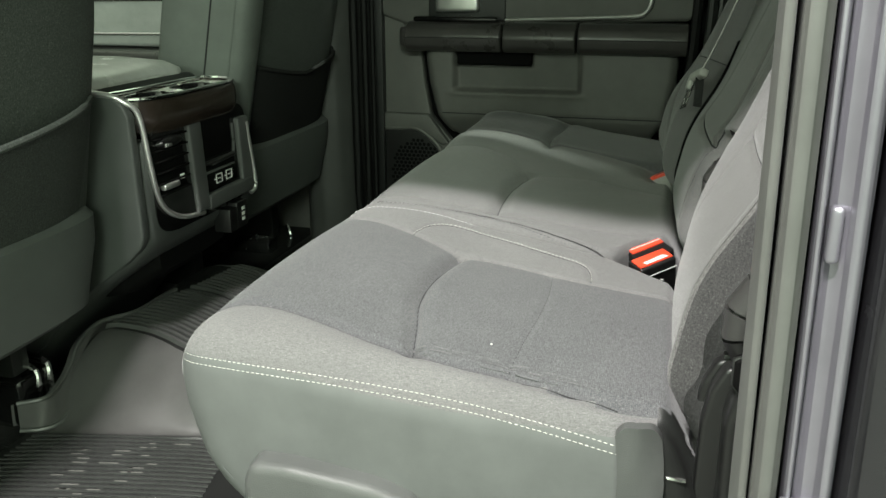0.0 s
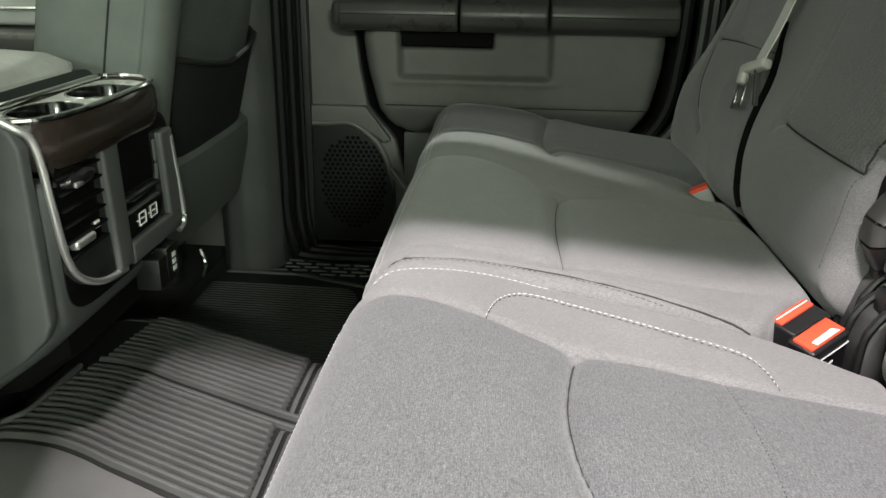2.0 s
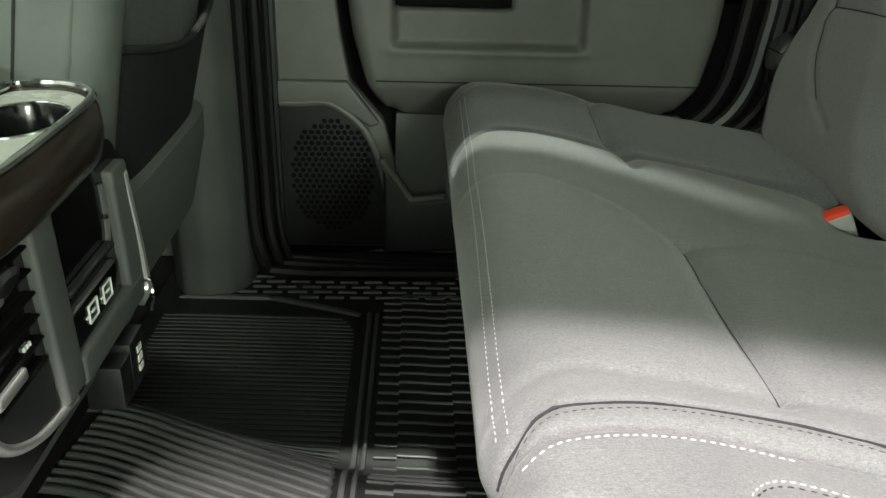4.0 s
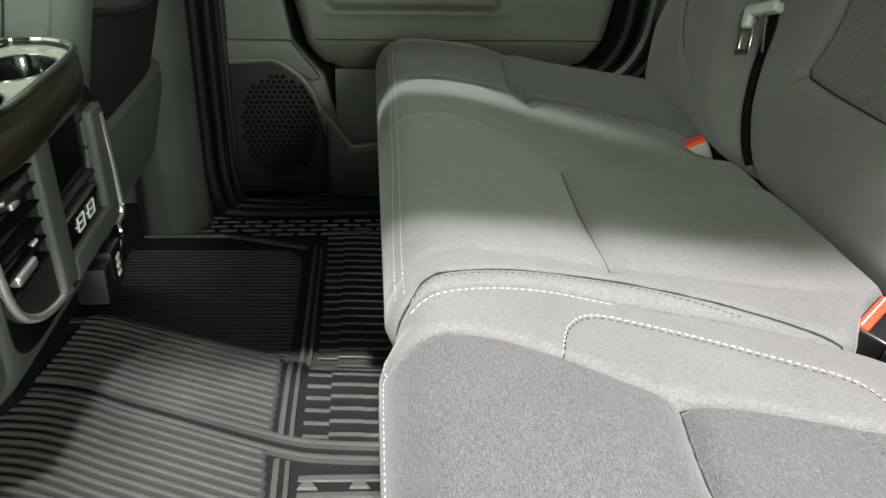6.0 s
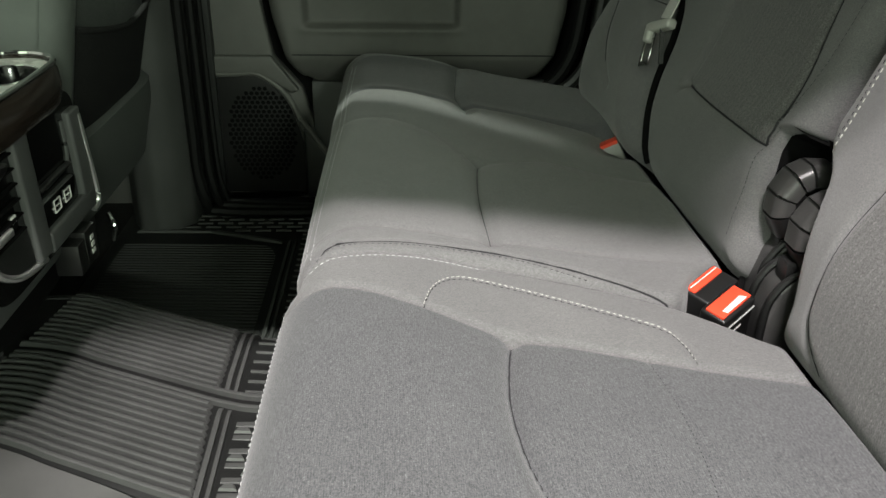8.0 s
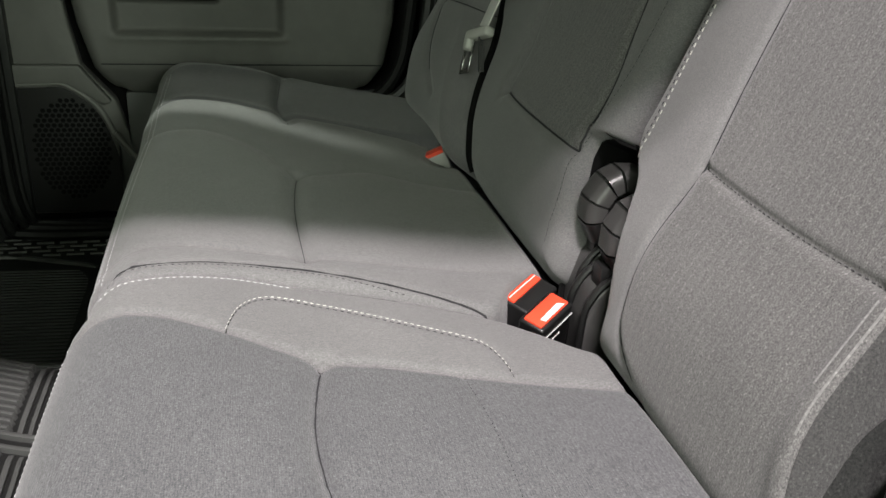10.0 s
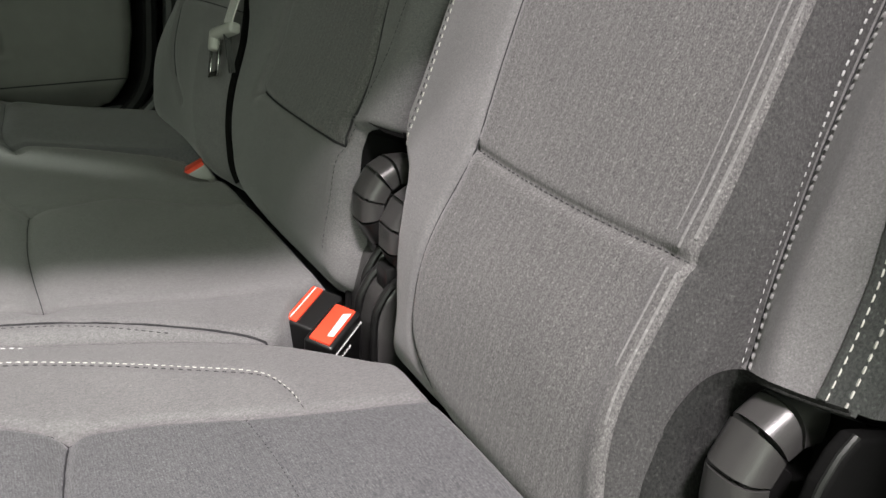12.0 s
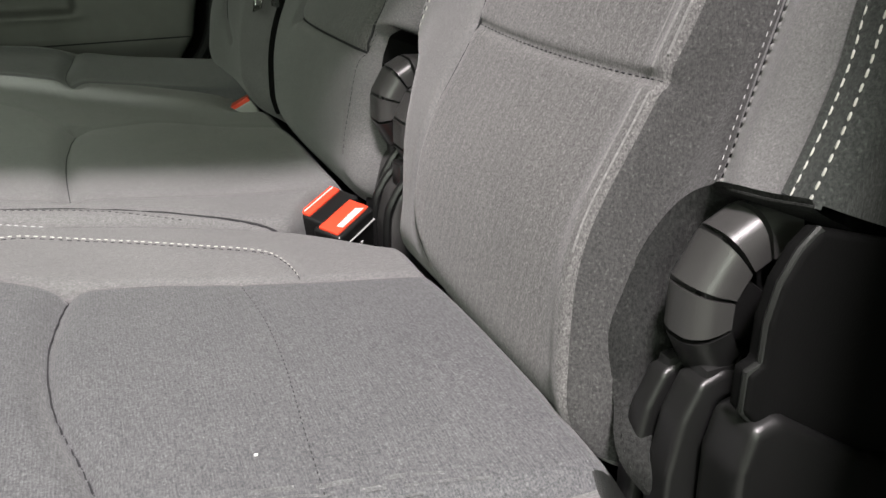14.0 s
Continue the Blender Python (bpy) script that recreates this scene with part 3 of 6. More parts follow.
def overlay(name, tree, rail_a, rail_b, place, aim, material, parent, lift=0.0007, n=60, m=24):
    """A thin panel laid on a surface between two plan curves, with clean edges."""
    a, b = spline(rail_a, 12), spline(rail_b, 12)

    def even(c):
        d = np.concatenate([[0], np.cumsum(np.linalg.norm(np.diff(c, axis=0), axis=1))])
        return np.stack([np.interp(np.linspace(0, d[-1], n), d, c[:, k]) for k in range(2)], -1)

    a, b = even(a), even(b)
    aim = Vector(aim).normalized()
    rows, good = [], []
    for i in range(n):
        for j in range(m):
            q = a[i] + (b[i] - a[i]) * j / (m - 1)
            hit = tree.ray_cast(Vector(place(q)) - aim * 0.2, aim)
            good.append(hit[0] is not None)
            rows.append(hit[0] - aim * lift if hit[0] is not None else Vector(place(q)))
    faces = [(i * m + j, i * m + j + 1, (i + 1) * m + j + 1, (i + 1) * m + j) for i in range(n - 1) for j in range(m - 1)]
    faces = [f for f in faces if all(good[k] for k in f)]
    return raw(name, rows, faces, material, parent, deg=180)


# side closing panel under the cushion, with its rounded grab edge
panel = empty("seat_side_cover", (-0.25, 0.6, 0.0))
tagged(panel, "grey moulded plastic cover under the rear seat cushion", "seat cover")
prof = [(-0.345, 0.075), (-0.345, 0.225), (-0.338, 0.246), (-0.30, 0.2475), (-0.22, 0.240), (-0.185, 0.228), (-0.176, 0.205), (-0.176, 0.075)]
part("cover_shell", prism(prof, "y", 0.585, 0.635, 0.010, 3), PLASTIC_GREY, panel)
part("cover_foot", rbox((-0.33, 0.60, 0.0), (-0.19, 0.64, 0.08), 0.006), PLASTIC_DARK, panel)

flap_rows = []
for i in range(9):
    z = 0.331 - 0.078 * i / 8
    flap_rows.append([(-0.020 + 0.036 * j / 10 + 0.004 * math.sin(2.2 * i / 8), 0.594 - 0.006 * math.sin(math.pi * j / 10) - 0.002 * math.sin(3.0 * i / 8 + j * 0.5), z - 0.013 * (1 - math.sin(math.pi * j / 10)) ** 2 * (1 - i / 8)) for j in range(11)])
bm = bmesh.new()
grid = [[bm.verts.new(p) for p in r] for r in flap_rows]
rear = [[bm.verts.new((p[0], p[1] + 0.010, p[2])) for p in r] for r in flap_rows]
for i in range(8):
    for j in range(10):
        bm.faces.new((grid[i][j], grid[i + 1][j], grid[i + 1][j + 1], grid[i][j + 1]))
        bm.faces.new((rear[i][j], rear[i][j + 1], rear[i + 1][j + 1], rear[i + 1][j]))
    bm.faces.new((grid[i][10], grid[i + 1][10], rear[i + 1][10], rear[i][10]))
    bm.faces.new((grid[i + 1][0], grid[i][0], rear[i][0], rear[i + 1][0]))
for j in range(10):
    bm.faces.new((grid[0][j], grid[0][j + 1], rear[0][j + 1], rear[0][j]))
bmesh.ops.recalc_face_normals(bm, faces=bm.faces)
part("corner_flap", bm, PLASTIC_GREY, near_cushion, "loose vinyl flap at the rear corner")
part("seat_wire", tube(spline([(0.010, 0.606, 0.283), (0.022, 0.600, 0.284), (0.036, 0.600, 0.283)], 6), 0.0022, 8), STEEL, near_cushion, "steel wire under the flap")

far_cushion = empty("rear_seat", (-0.2, 1.5, 0.12))
tagged(far_cushion, "wide grey cloth rear seat with dark piped seams, shaded", "car seat", "rear seats")
PIPE = [(-0.424, 1.062), (-0.411, 1.074), (-0.380, 1.093), (-0.322, 1.102), (-0.255, 1.094), (-0.203, 1.080), (-0.131, 1.046), (-0.07, 1.008), (-0.03, 0.985)]
MID_N = [(-0.45, 1.095), (-0.412, 1.117), (-0.368, 1.142), (-0.313, 1.137), (-0.242, 1.122), (-0.186, 1.113), (-0.08, 1.085), (0.08, 1.05)]
MID_F = [(-0.45, 1.50), (-0.393, 1.528), (-0.332, 1.535), (-0.262, 1.465), (-0.217, 1.372), (-0.123, 1.385), (-0.04, 1.33), (0.08, 1.28)]
END_N = [(-0.45, 1.62), (-0.40, 1.66), (-0.36, 1.68), (-0.30, 1.67), (-0.22, 1.625), (-0.14, 1.585), (-0.06, 1.545), (0.08, 1.48)]
END_F = [(-0.45, 1.86), (-0.36, 1.90), (-0.22, 1.885), (-0.10, 1.86), (0.08, 1.82)]
G_MID = [(-0.223, 1.120), (-0.226, 1.19), (-0.226, 1.255), (-0.222, 1.32), (-0.217, 1.372)]
G_END = [(-0.214, 1.585), (-0.219, 1.622), (-0.228, 1.70), (-0.222, 1.79), (-0.215, 1.88)]
s_pipe, s_mn, s_mf, s_en, s_ef, s_gm, s_ge = (spline(c, 6) for c in (PIPE, MID_N, MID_F, END_N, END_F, G_MID, G_END))
mn_y, mf_y, en_y, ef_y = (curve_of(c) for c in (MID_N, MID_F, END_N, END_F))


def far_top(x, y):
    z = far_crown(x) + 0.005 * bell(y - 1.06, 0.06)
    for a, b, h in ((mn_y, mf_y, 0.007), (en_y, ef_y, 0.007)):
        mid, half = 0.5 * (a(x) + b(x)), 0.5 * (b(x) - a(x))
        z = z + h * np.clip(1 - ((y - mid) / half) ** 2, 0, 1) ** 0.6
    ridge = en_y(x) - 0.012 - y
    z = z + 0.010 * np.where(ridge > 0, bell(ridge, 0.075), bell(ridge, 0.030)) * step(x, 0.0, -0.15)
    z = z + 0.014 * bell(y - 1.915, 0.05) * step(x, -0.05, -0.25)
    z = z - 0.0020 * bell(near_line(x, y, s_mn), 0.006) - 0.0010 * bell(near_line(x, y, s_mf), 0.008)
    z = z - 0.0045 * bell(near_line(x, y, s_en), 0.010) - 0.003 * bell(near_line(x, y, s_ef), 0.006)
    z = z - 0.0075 * bell(near_line(x, y, s_gm), 0.012) - 0.0035 * bell(near_line(x, y, s_gm), 0.003)
    z = z - 0.0080 * bell(near_line(x, y, s_ge), 0.012) - 0.003 * bell(near_line(x, y, s_ge), 0.003)
    z = z - 0.0035 * bell(near_line(x, y, s_pipe), 0.003)
    z = z - 0.058 * step(x, 0.002, 0.047) - 0.032 * bell(np.hypot((x - 0.005) * 1.2, y - 1.475), 0.045)
    return z


P, F, (PX, PY) = pad(-0.430, 0.075, lambda x: split_far(x) - 0.006, lambda x: np.interp(x, [-0.43, -0.36, -0.27, -0.17, -0.08, 0.0, 0.08], [1.94, 1.95, 1.94, 1.90, 1.85, 1.78, 1.72]), 0.17, far_top, (0.050, 0.03, 0.016, 0.05), (0.04, 0, 0, 0.02), 0.05, 0.004)
C = P[F].mean(1)
key = (inside(C[:, 0], C[:, 1], [tuple(p) for p in s_en] + [tuple(p) for p in s_ef[::-1]])).astype(int)
key = np.where((C[:, 2] < 0.29), 2, key)
split_pad("cushion_pad", P, F, key, [CLOTH_BOLSTER, CLOTH_INSERT, VINYL_SIDE], far_cushion)
far_tree = BVHTree.FromPolygons([Vector(p) for p in P], F.tolist())
part("cushion_base", rbox((-0.36, 1.12, 0.10), (0.06, 1.92, 0.19), 0.02), PLASTIC_DARK, far_cushion)


part("piping", tube(laid(PIPE, far_tree, 0.0004), 0.0012, 6), THREAD_DARK, far_cushion, "black piped seam")
stitches("pipe_stitching", far_tree, on([(x, y - 0.010) for x, y in PIPE[:-2]]), DOWN, far_cushion, THREAD_DARK, 0.0038, 0.0022, 0.00045)
for dx in (-0.0035, 0.0035):
    stitches("front_stitching", far_tree, on([(x + dx, y) for x, y in ((-0.417, 1.085), (-0.4165, 1.16), (-0.414, 1.27), (-0.411, 1.40), (-0.408, 1.60), (-0.405, 1.86))]), DOWN, far_cushion, THREAD_GREY, 0.0042, 0.0024, 0.0005)
# Here too dark rods stand in for the shade of the seam creases.
for line, rr in ((G_MID, 0.0005), (G_END, 0.0004)):
    part("seam", tube(laid(line, far_tree, 0.0001), rr, 6), THREAD_DARK, far_cushion)
# plinth under the bench
plinth = setting(part("bench_base", rbox((-0.34, 0.66, 0.0), (0.30, 1.92, 0.12), 0.02), PLASTIC_DARK), "black storage base under the rear bench", "bench base")

# ---- rear bench: backrests ----
UP, OUT = Vector((0.371, 0, 0.928)), Vector((-0.928, 0, 0.371))
FOOT = Vector((0.030, 0, 0.345))


def lean_back(P):
    up, out, foot = np.array(UP), np.array(OUT), np.array(FOOT)
    Q = P[..., :1] * up + P[..., 2:] * out + foot
    Q[..., 1] = P[..., 1]
    return Q


def back_point(s, y, n=0.0):
    p = FOOT + UP * s + OUT * n
    return (p.x, y, p.z)


near_back = near_cushion
B_FAR = [(0.75, 0.950), (0.45, 0.946), (0.253, 0.938), (0.165, 0.927), (0.103, 0.928), (0.046, 0.923), (0.013, 0.913), (-0.012, 0.875), (-0.03, 0.84)]
B_NEAR = [(0.75, 0.694), (0.45, 0.692), (0.283, 0.690), (0.205, 0.689), (0.168, 0.691), (0.124, 0.689), (0.077, 0.684), (0.032, 0.673), (-0.03, 0.652)]
B_VALE = [(0.75, 0.680), (0.45, 0.678), (0.287, 0.676), (0.204, 0.669), (0.16, 0.661), (0.13, 0.650)]
B_WHITE = [(0.75, 0.622), (0.45, 0.617), (0.25, 0.609), (0.196, 0.602), (0.138, 0.597)]
B_CROSS = [(0.166, 0.927), (0.163, 0.86), (0.163, 0.78), (0.167, 0.69)]
sb_f, sb_n, sb_v, sb_w, sb_c = (spline(c, 6) for c in (B_FAR, B_NEAR, B_VALE, B_WHITE, B_CROSS))
white_y = curve_of(B_WHITE[::-1])
bf_y, bn_y, bv_y = (curve_of(c[::-1]) for c in (B_FAR, B_NEAR, B_VALE))


def near_back_top(s, y):
    mid, half = 0.5 * (bf_y(s) + bn_y(s)), 0.5 * (bf_y(s) - bn_y(s))
    q = (y - mid) / half
    n = 0.006 * np.clip(1 - q ** 2, 0, 1) ** 0.5
    n = n + 0.012 * bell(y - (bf_y(s) + 0.05), 0.05) * step(s, 0.02, 0.2)
    over = step(bn_y(s) - y, 0.0, 0.013)
    n = n - 0.024 * over + 0.010 * step(bv_y(np.maximum(s, 0.13)) - y, 0.0, 0.03) + 0.006 * bell(y - bn_y(s) - 0.008, 0.012)
    n = n + 0.008 * bell(y - 0.634, 0.022)
    n = n - 0.0035 * bell(near_line(s, y, sb_c), 0.004) - 0.003 * bell(near_line(s, y, sb_f), 0.005) - 0.002 * bell(near_line(s, y, sb_n), 0.003)
    n = n - 0.003 * bell(y - bv_y(np.maximum(s, 0.13)), 0.005) * step(s, 0.09, 0.15)
    n = n + 0.016 * bell(s - 0.07, 0.07)
    return n


def back_near_edge(s):
    return 0.584 + 0 * s


def back_far_edge(s):
    return np.interp(s, [-0.05, 0.016, 0.09, 0.118, 0.128, 0.138, 0.150, 0.165, 0.8], [0.955, 0.966, 0.995, 1.010, 1.020, 1.040, 1.060, 1.070, 1.082])


P, F, _ = pad(-0.03, 0.72, back_near_edge, back_far_edge, 0.12, near_back_top, (0.035, 0.04, 0.015, 0.040), (0, 0, 0, 0), 0.02, 0.0022, lean_back)
full_tree = BVHTree.FromPolygons([Vector(p) for p in P], F.tolist())
L = (P - np.array(FOOT))
S, N = L @ np.array(UP), L @ np.array(OUT)
Sc, Yc, Nc = S[F].mean(1), P[F][:, :, 1].mean(1), N[F].mean(1)
ARCH = [(-0.034, 0.612), (-0.004, 0.633), (0.012, 0.653), (0.032, 0.664), (0.054, 0.669), (0.082, 0.671), (0.106, 0.667), (0.120, 0.658), (0.128, 0.645), (0.131, 0.628), (0.134, 0.608), (0.138, 0.590), (0.140, 0.575)]
arch_line = spline(ARCH, 8)
arch_y = np.interp(Sc, arch_line[:, 0], arch_line[:, 1])
stay = ~((Sc < 0.139) & (Yc < arch_y))
F, Sc, Yc, Nc = F[stay], Sc[stay], Yc[stay], Nc[stay]
ins = inside(Sc, Yc, [tuple(p) for p in sb_f] + [tuple(p) for p in sb_n[::-1]])
key = np.where(ins, 1, 0)
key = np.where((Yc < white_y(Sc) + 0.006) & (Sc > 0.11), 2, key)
# Faces by the hinge cut-out take the darker shade cloth.
key = np.where((Sc < 0.132) & (Yc < arch_y[stay] + 0.009), 3, key)
split_pad("back_pad", P, F, key, [CLOTH_BOLSTER, CLOTH_BACK, CLOTH_SIDE, CLOTH_VALLEY_SHADE], near_back)
PN, FN = P, F
nb_tree = BVHTree.FromPolygons([Vector(p) for p in P], F.tolist())
INTO = -OUT


def on_back(tree, points, per=8, lift=0.0):
    out = []
    for s, y in spline(points, per):
        hit = tree.ray_cast(Vector(back_point(s, y, 0.25)), INTO)
        if hit[0] is not None:
            out.append(hit[0] + OUT * lift)
    for _ in range(2):
        out = out[:1] + [(a + b * 2 + c) / 4 for a, b, c in zip(out, out[1:], out[2:])] + out[-1:]
    return out


arch_pts = on_back(full_tree, ARCH[:-1])
# Near-black rod and lining put the cut-out's shade into the colour.
part("cutout_shade_rod", tube(arch_pts, 0.0012, 8, up=OUT), CLOTH_SHADED, near_back, "dark rod standing in for the shade along the hinge cut-out")
k = len(arch_pts)
hub = Vector(back_point(0.060, 0.615))
rolled = []
for i, p in enumerate(arch_pts):
    along = (arch_pts[min(i + 1, k - 1)] - arch_pts[max(i - 1, 0)]).normalized()
    side = OUT.cross(along).normalized()
    side = side if side.dot(hub - p) > 0 else -side
    reach = 0.004 + 0.016 * max(0.0, -side.y) ** 2
    rolled.append([p + OUT * 0.0030 - OUT * d + side * (reach * g - 0.0025 * (d == 0)) for d, g in ((0.0, 0.0), (0.003, 0.22), (0.008, 0.45), (0.016, 0.70), (0.028, 0.88), (0.050, 1.0), (0.075, 1.0))])
rows = list(zip(*rolled))
raw("hinge_lining", [v for r in rows[:6] for v in r], [(q * k + i, q * k + i + 1, q * k + i + 1 + k, q * k + i + k) for q in range(5) for i in range(k - 1)], CLOTH_SHADED, near_back, deg=180)
raw("hinge_shroud", [v for r in rows[5:] for v in r], [(i, i + 1, i + 1 + k, i + k) for i in range(k - 1)], MATTE_BLACK, near_back)
part("bolster_welt", tube(on_back(full_tree, [(s, y + 0.0065) for s, y in B_WHITE], 8, 0.0003), 0.0022, 6, up=OUT), CLOTH_SIDE, near_back)
part("seam", tube(on_back(full_tree, B_FAR[:-1], 8), 0.0007, 6, up=OUT), THREAD_DARK, near_back)
# Bolster cloth in the valley: its shade is put into a darker colour.
overlay("shade_strip", nb_tree, [(s, y + 0.0012) for s, y in B_NEAR[:-1]] + [(-0.026, 0.6545)], [(0.70, 0.681), (0.45, 0.679), (0.287, 0.677), (0.204, 0.670), (0.165, 0.663), (0.134, 0.652), (0.118, 0.6605), (0.106, 0.6685), (0.082, 0.6725), (0.054, 0.6705), (0.032, 0.6655), (0.012, 0.6545), (-0.004, 0.6350), (-0.026, 0.6200)], lambda q: back_point(q[0], q[1]), INTO, CLOTH_VALLEY_SHADE, near_back, 0.0010, 240, 44)
part("seam", tube(on_back(full_tree, B_VALE, 8), 0.0005, 6, up=OUT), THREAD_DARK, near_back)
for dy in (-0.0045, 0.0045):
    stitches("bolster_stitching", nb_tree, [back_point(s, y + dy) for s, y in B_WHITE[::-1]], INTO, near_back, THREAD, 0.0046, 0.0016, 0.00065, label="white thread double seam")
for dy, thread in ((-0.0035, CLOTH_WORN), (0.0035, THREAD_GREY)):
    stitches("valley_stitching", nb_tree, [back_point(s, y + dy, 0.0) for s, y in B_VALE[::-1]], INTO, near_back, thread, 0.0038, 0.0016, 0.0011, 0.0)
stitches("cross_stitching", nb_tree, [back_point(s, y) for s, y in B_CROSS], INTO, near_back, THREAD_DARK, 0.0040, 0.002, 0.0005)
stitches("inner_stitching", nb_tree, [back_point(s, y) for s, y in ((0.14, 1.021), (0.25, 1.028), (0.45, 1.032), (0.70, 1.036))], INTO, near_back, THREAD, 0.0048, 0.0024, 0.0007)
stitches("inner_seam_thread", nb_tree, [back_point(s, y) for s, y in ((0.14, 1.027), (0.25, 1.034), (0.45, 1.038), (0.70, 1.042))], INTO, near_back, THREAD_DARK, 0.0048, 0.0024, 0.0006)


def wear_line(points, r, flat=0.12):
    pts = []
    for s, y in spline(points, 8):
        hit = nb_tree.ray_cast(Vector(back_point(s, y, 0.2)), INTO)
        if hit[0] is not None:
            pts.append(hit[0] + OUT * 0.0005)
    part("wear_line", tube(pts, r, 6, flat=flat, up=OUT), CLOTH_WORN, near_back, "pale worn line in the cloth")


for off, lo, hi, rr in ((0.013, 0.172, 0.62, 0.0010), (0.0055, 0.180, 0.62, 0.0012), (0.022, 0.18, 0.62, 0.0006), (0.013, 0.10, 0.160, 0.0008), (0.0055, 0.07, 0.160, 0.0010)):
    wear_line([(s, bn_y(s) + off) for s in np.linspace(lo, hi, 8)], rr)
lint = tagged(part("lint_fleck", rbox((-0.1400, 0.6888, 0.350), (-0.1380, 0.6902, 0.3515), 0.0004, 1), PRINT), "tiny white lint fleck on the rear seat", "lint")
hit = near_tree.ray_cast(Vector((-0.139, 0.6895, 0.6)), Vector(DOWN))[0]
lint.location.z = hit.z - 0.3505

far_back = far_cushion
Q_LOW = [(0.108, 1.376), (0.106, 1.31), (0.106, 1.22), (0.107, 1.134)]
Q_NEAR = [(0.107, 1.134), (0.18, 1.140), (0.265, 1.160), (0.45, 1.185), (0.75, 1.19)]
Q_FAR = [(0.108, 1.376), (0.17, 1.390), (0.22, 1.405), (0.45, 1.435), (0.75, 1.44)]
Q_EDGE = [(0.01, 1.102), (0.06, 1.108), (0.10, 1.126), (0.14, 1.128), (0.25, 1.118), (0.5, 1.135), (0.75, 1.14)]
Q_END = [(0.035, 1.585), (0.060, 1.630), (0.095, 1.672), (0.130, 1.705), (0.164, 1.726), (0.30, 1.750), (0.75, 1.78)]
Q_TOP = [(0.164, 1.724), (0.170, 1.66), (0.175, 1.60), (0.178, 1.575)]
Q_BELT = [(-0.03, 1.388), (-0.015, 1.400), (0.008, 1.422), (0.033, 1.445), (0.07, 1.468), (0.13, 1.515), (0.165, 1.550), (0.22, 1.600), (0.45, 1.72), (0.75, 1.76)]
sq_low, sq_near, sq_far, sq_edge, sq_end, sq_belt = (spline(c, 6) for c in (Q_LOW, Q_NEAR, Q_FAR, Q_EDGE, Q_END, Q_BELT))


belt_y = curve_of(Q_BELT)


def far_back_top(s, y):
    n = 0.010 * bell(y - 1.28, 0.16) + 0.014 * bell(y - 1.72, 0.10)
    for line, d, w in ((sq_low, 0.006, 0.005), (sq_near, 0.007, 0.006), (sq_far, 0.008, 0.010), (sq_edge, 0.0012, 0.003), (sq_belt, 0.014, 0.009), (sq_end, 0.004, 0.006), (spline(Q_TOP, 6), 0.004, 0.005)):
        n = n - d * bell(near_line(s, y, line), w)
    return n + 0.016 * bell(s - 0.07, 0.07) + 0.030 * step(y - belt_y(s), 0.0, 0.08)


def far_back_near_edge(s):
    return np.interp(s, [-0.05, 0.016, 0.07, 0.11, 0.130, 0.141, 0.8], [1.075, 1.078, 1.095, 1.118, 1.118, 1.090, 1.088])


P, F, _ = pad(-0.03, 0.72, far_back_near_edge, lambda s: np.interp(s, [-0.05, 0.0, 0.1, 0.2, 0.5, 0.8], [1.735, 1.75, 1.79, 1.825, 1.85, 1.86]), 0.12, far_back_top, (0.04, 0.04, 0.026, 0.05), (0, 0, 0, 0), 0.03, 0.0035, lean_back)
L = (P - np.array(FOOT))
Sc, Yc = (L @ np.array(UP))[F].mean(1), P[F][:, :, 1].mean(1)
ins = inside(Sc, Yc, [tuple(p) for p in sq_near] + [tuple(p) for p in sq_far[::-1]])
split_pad("back_pad", P, F, ins.astype(int), [CLOTH_BOLSTER, CLOTH_BACK], far_back)
fb_tree = BVHTree.FromPolygons([Vector(p) for p in P], F.tolist())
for line, seam_r in ((Q_NEAR, 0.0012), (Q_LOW, 0.0012), (Q_TOP, 0.0008), (Q_END[1:6], 0.0006)):
    pts = []
    for s, y in spline(line, 8):
        hit = fb_tree.ray_cast(Vector(back_point(s, y, 0.2)), INTO)
        if hit[0] is not None:
            pts.append(hit[0] + OUT * 0.0008)
    part("seam_piping", tube(pts, seam_r, 6, up=OUT), THREAD_DARK, far_back, "black piped seam")
stitches("edge_stitching", fb_tree, [back_point(s, y) for s, y in Q_EDGE], INTO, far_back, THREAD_DARK, 0.0046, 0.0010, 0.0004)
# black sheets for the shade in the hollow between the two backs, above the hinge covers
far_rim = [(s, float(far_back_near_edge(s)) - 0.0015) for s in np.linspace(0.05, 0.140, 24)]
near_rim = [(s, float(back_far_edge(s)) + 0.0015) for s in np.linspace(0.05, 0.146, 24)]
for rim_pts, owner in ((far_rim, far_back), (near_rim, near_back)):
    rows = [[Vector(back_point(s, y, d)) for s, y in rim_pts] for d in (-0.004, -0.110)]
    raw("hollow_shade", rows[0] + rows[1], [(i, i + 1, i + 25, i + 24) for i in range(23)], MATTE_BLACK, owner)
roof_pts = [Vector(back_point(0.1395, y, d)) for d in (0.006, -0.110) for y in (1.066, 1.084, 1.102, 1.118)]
raw("hollow_shade", roof_pts, [(i, i + 1, i + 5, i + 4) for i in range(3)], MATTE_BLACK, far_back)
# Black rod laid on the back in place of the gap's shade.
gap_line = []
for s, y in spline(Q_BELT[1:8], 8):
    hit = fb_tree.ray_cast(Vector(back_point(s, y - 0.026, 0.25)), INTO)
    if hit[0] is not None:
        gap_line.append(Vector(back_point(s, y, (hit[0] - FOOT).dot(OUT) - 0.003)))
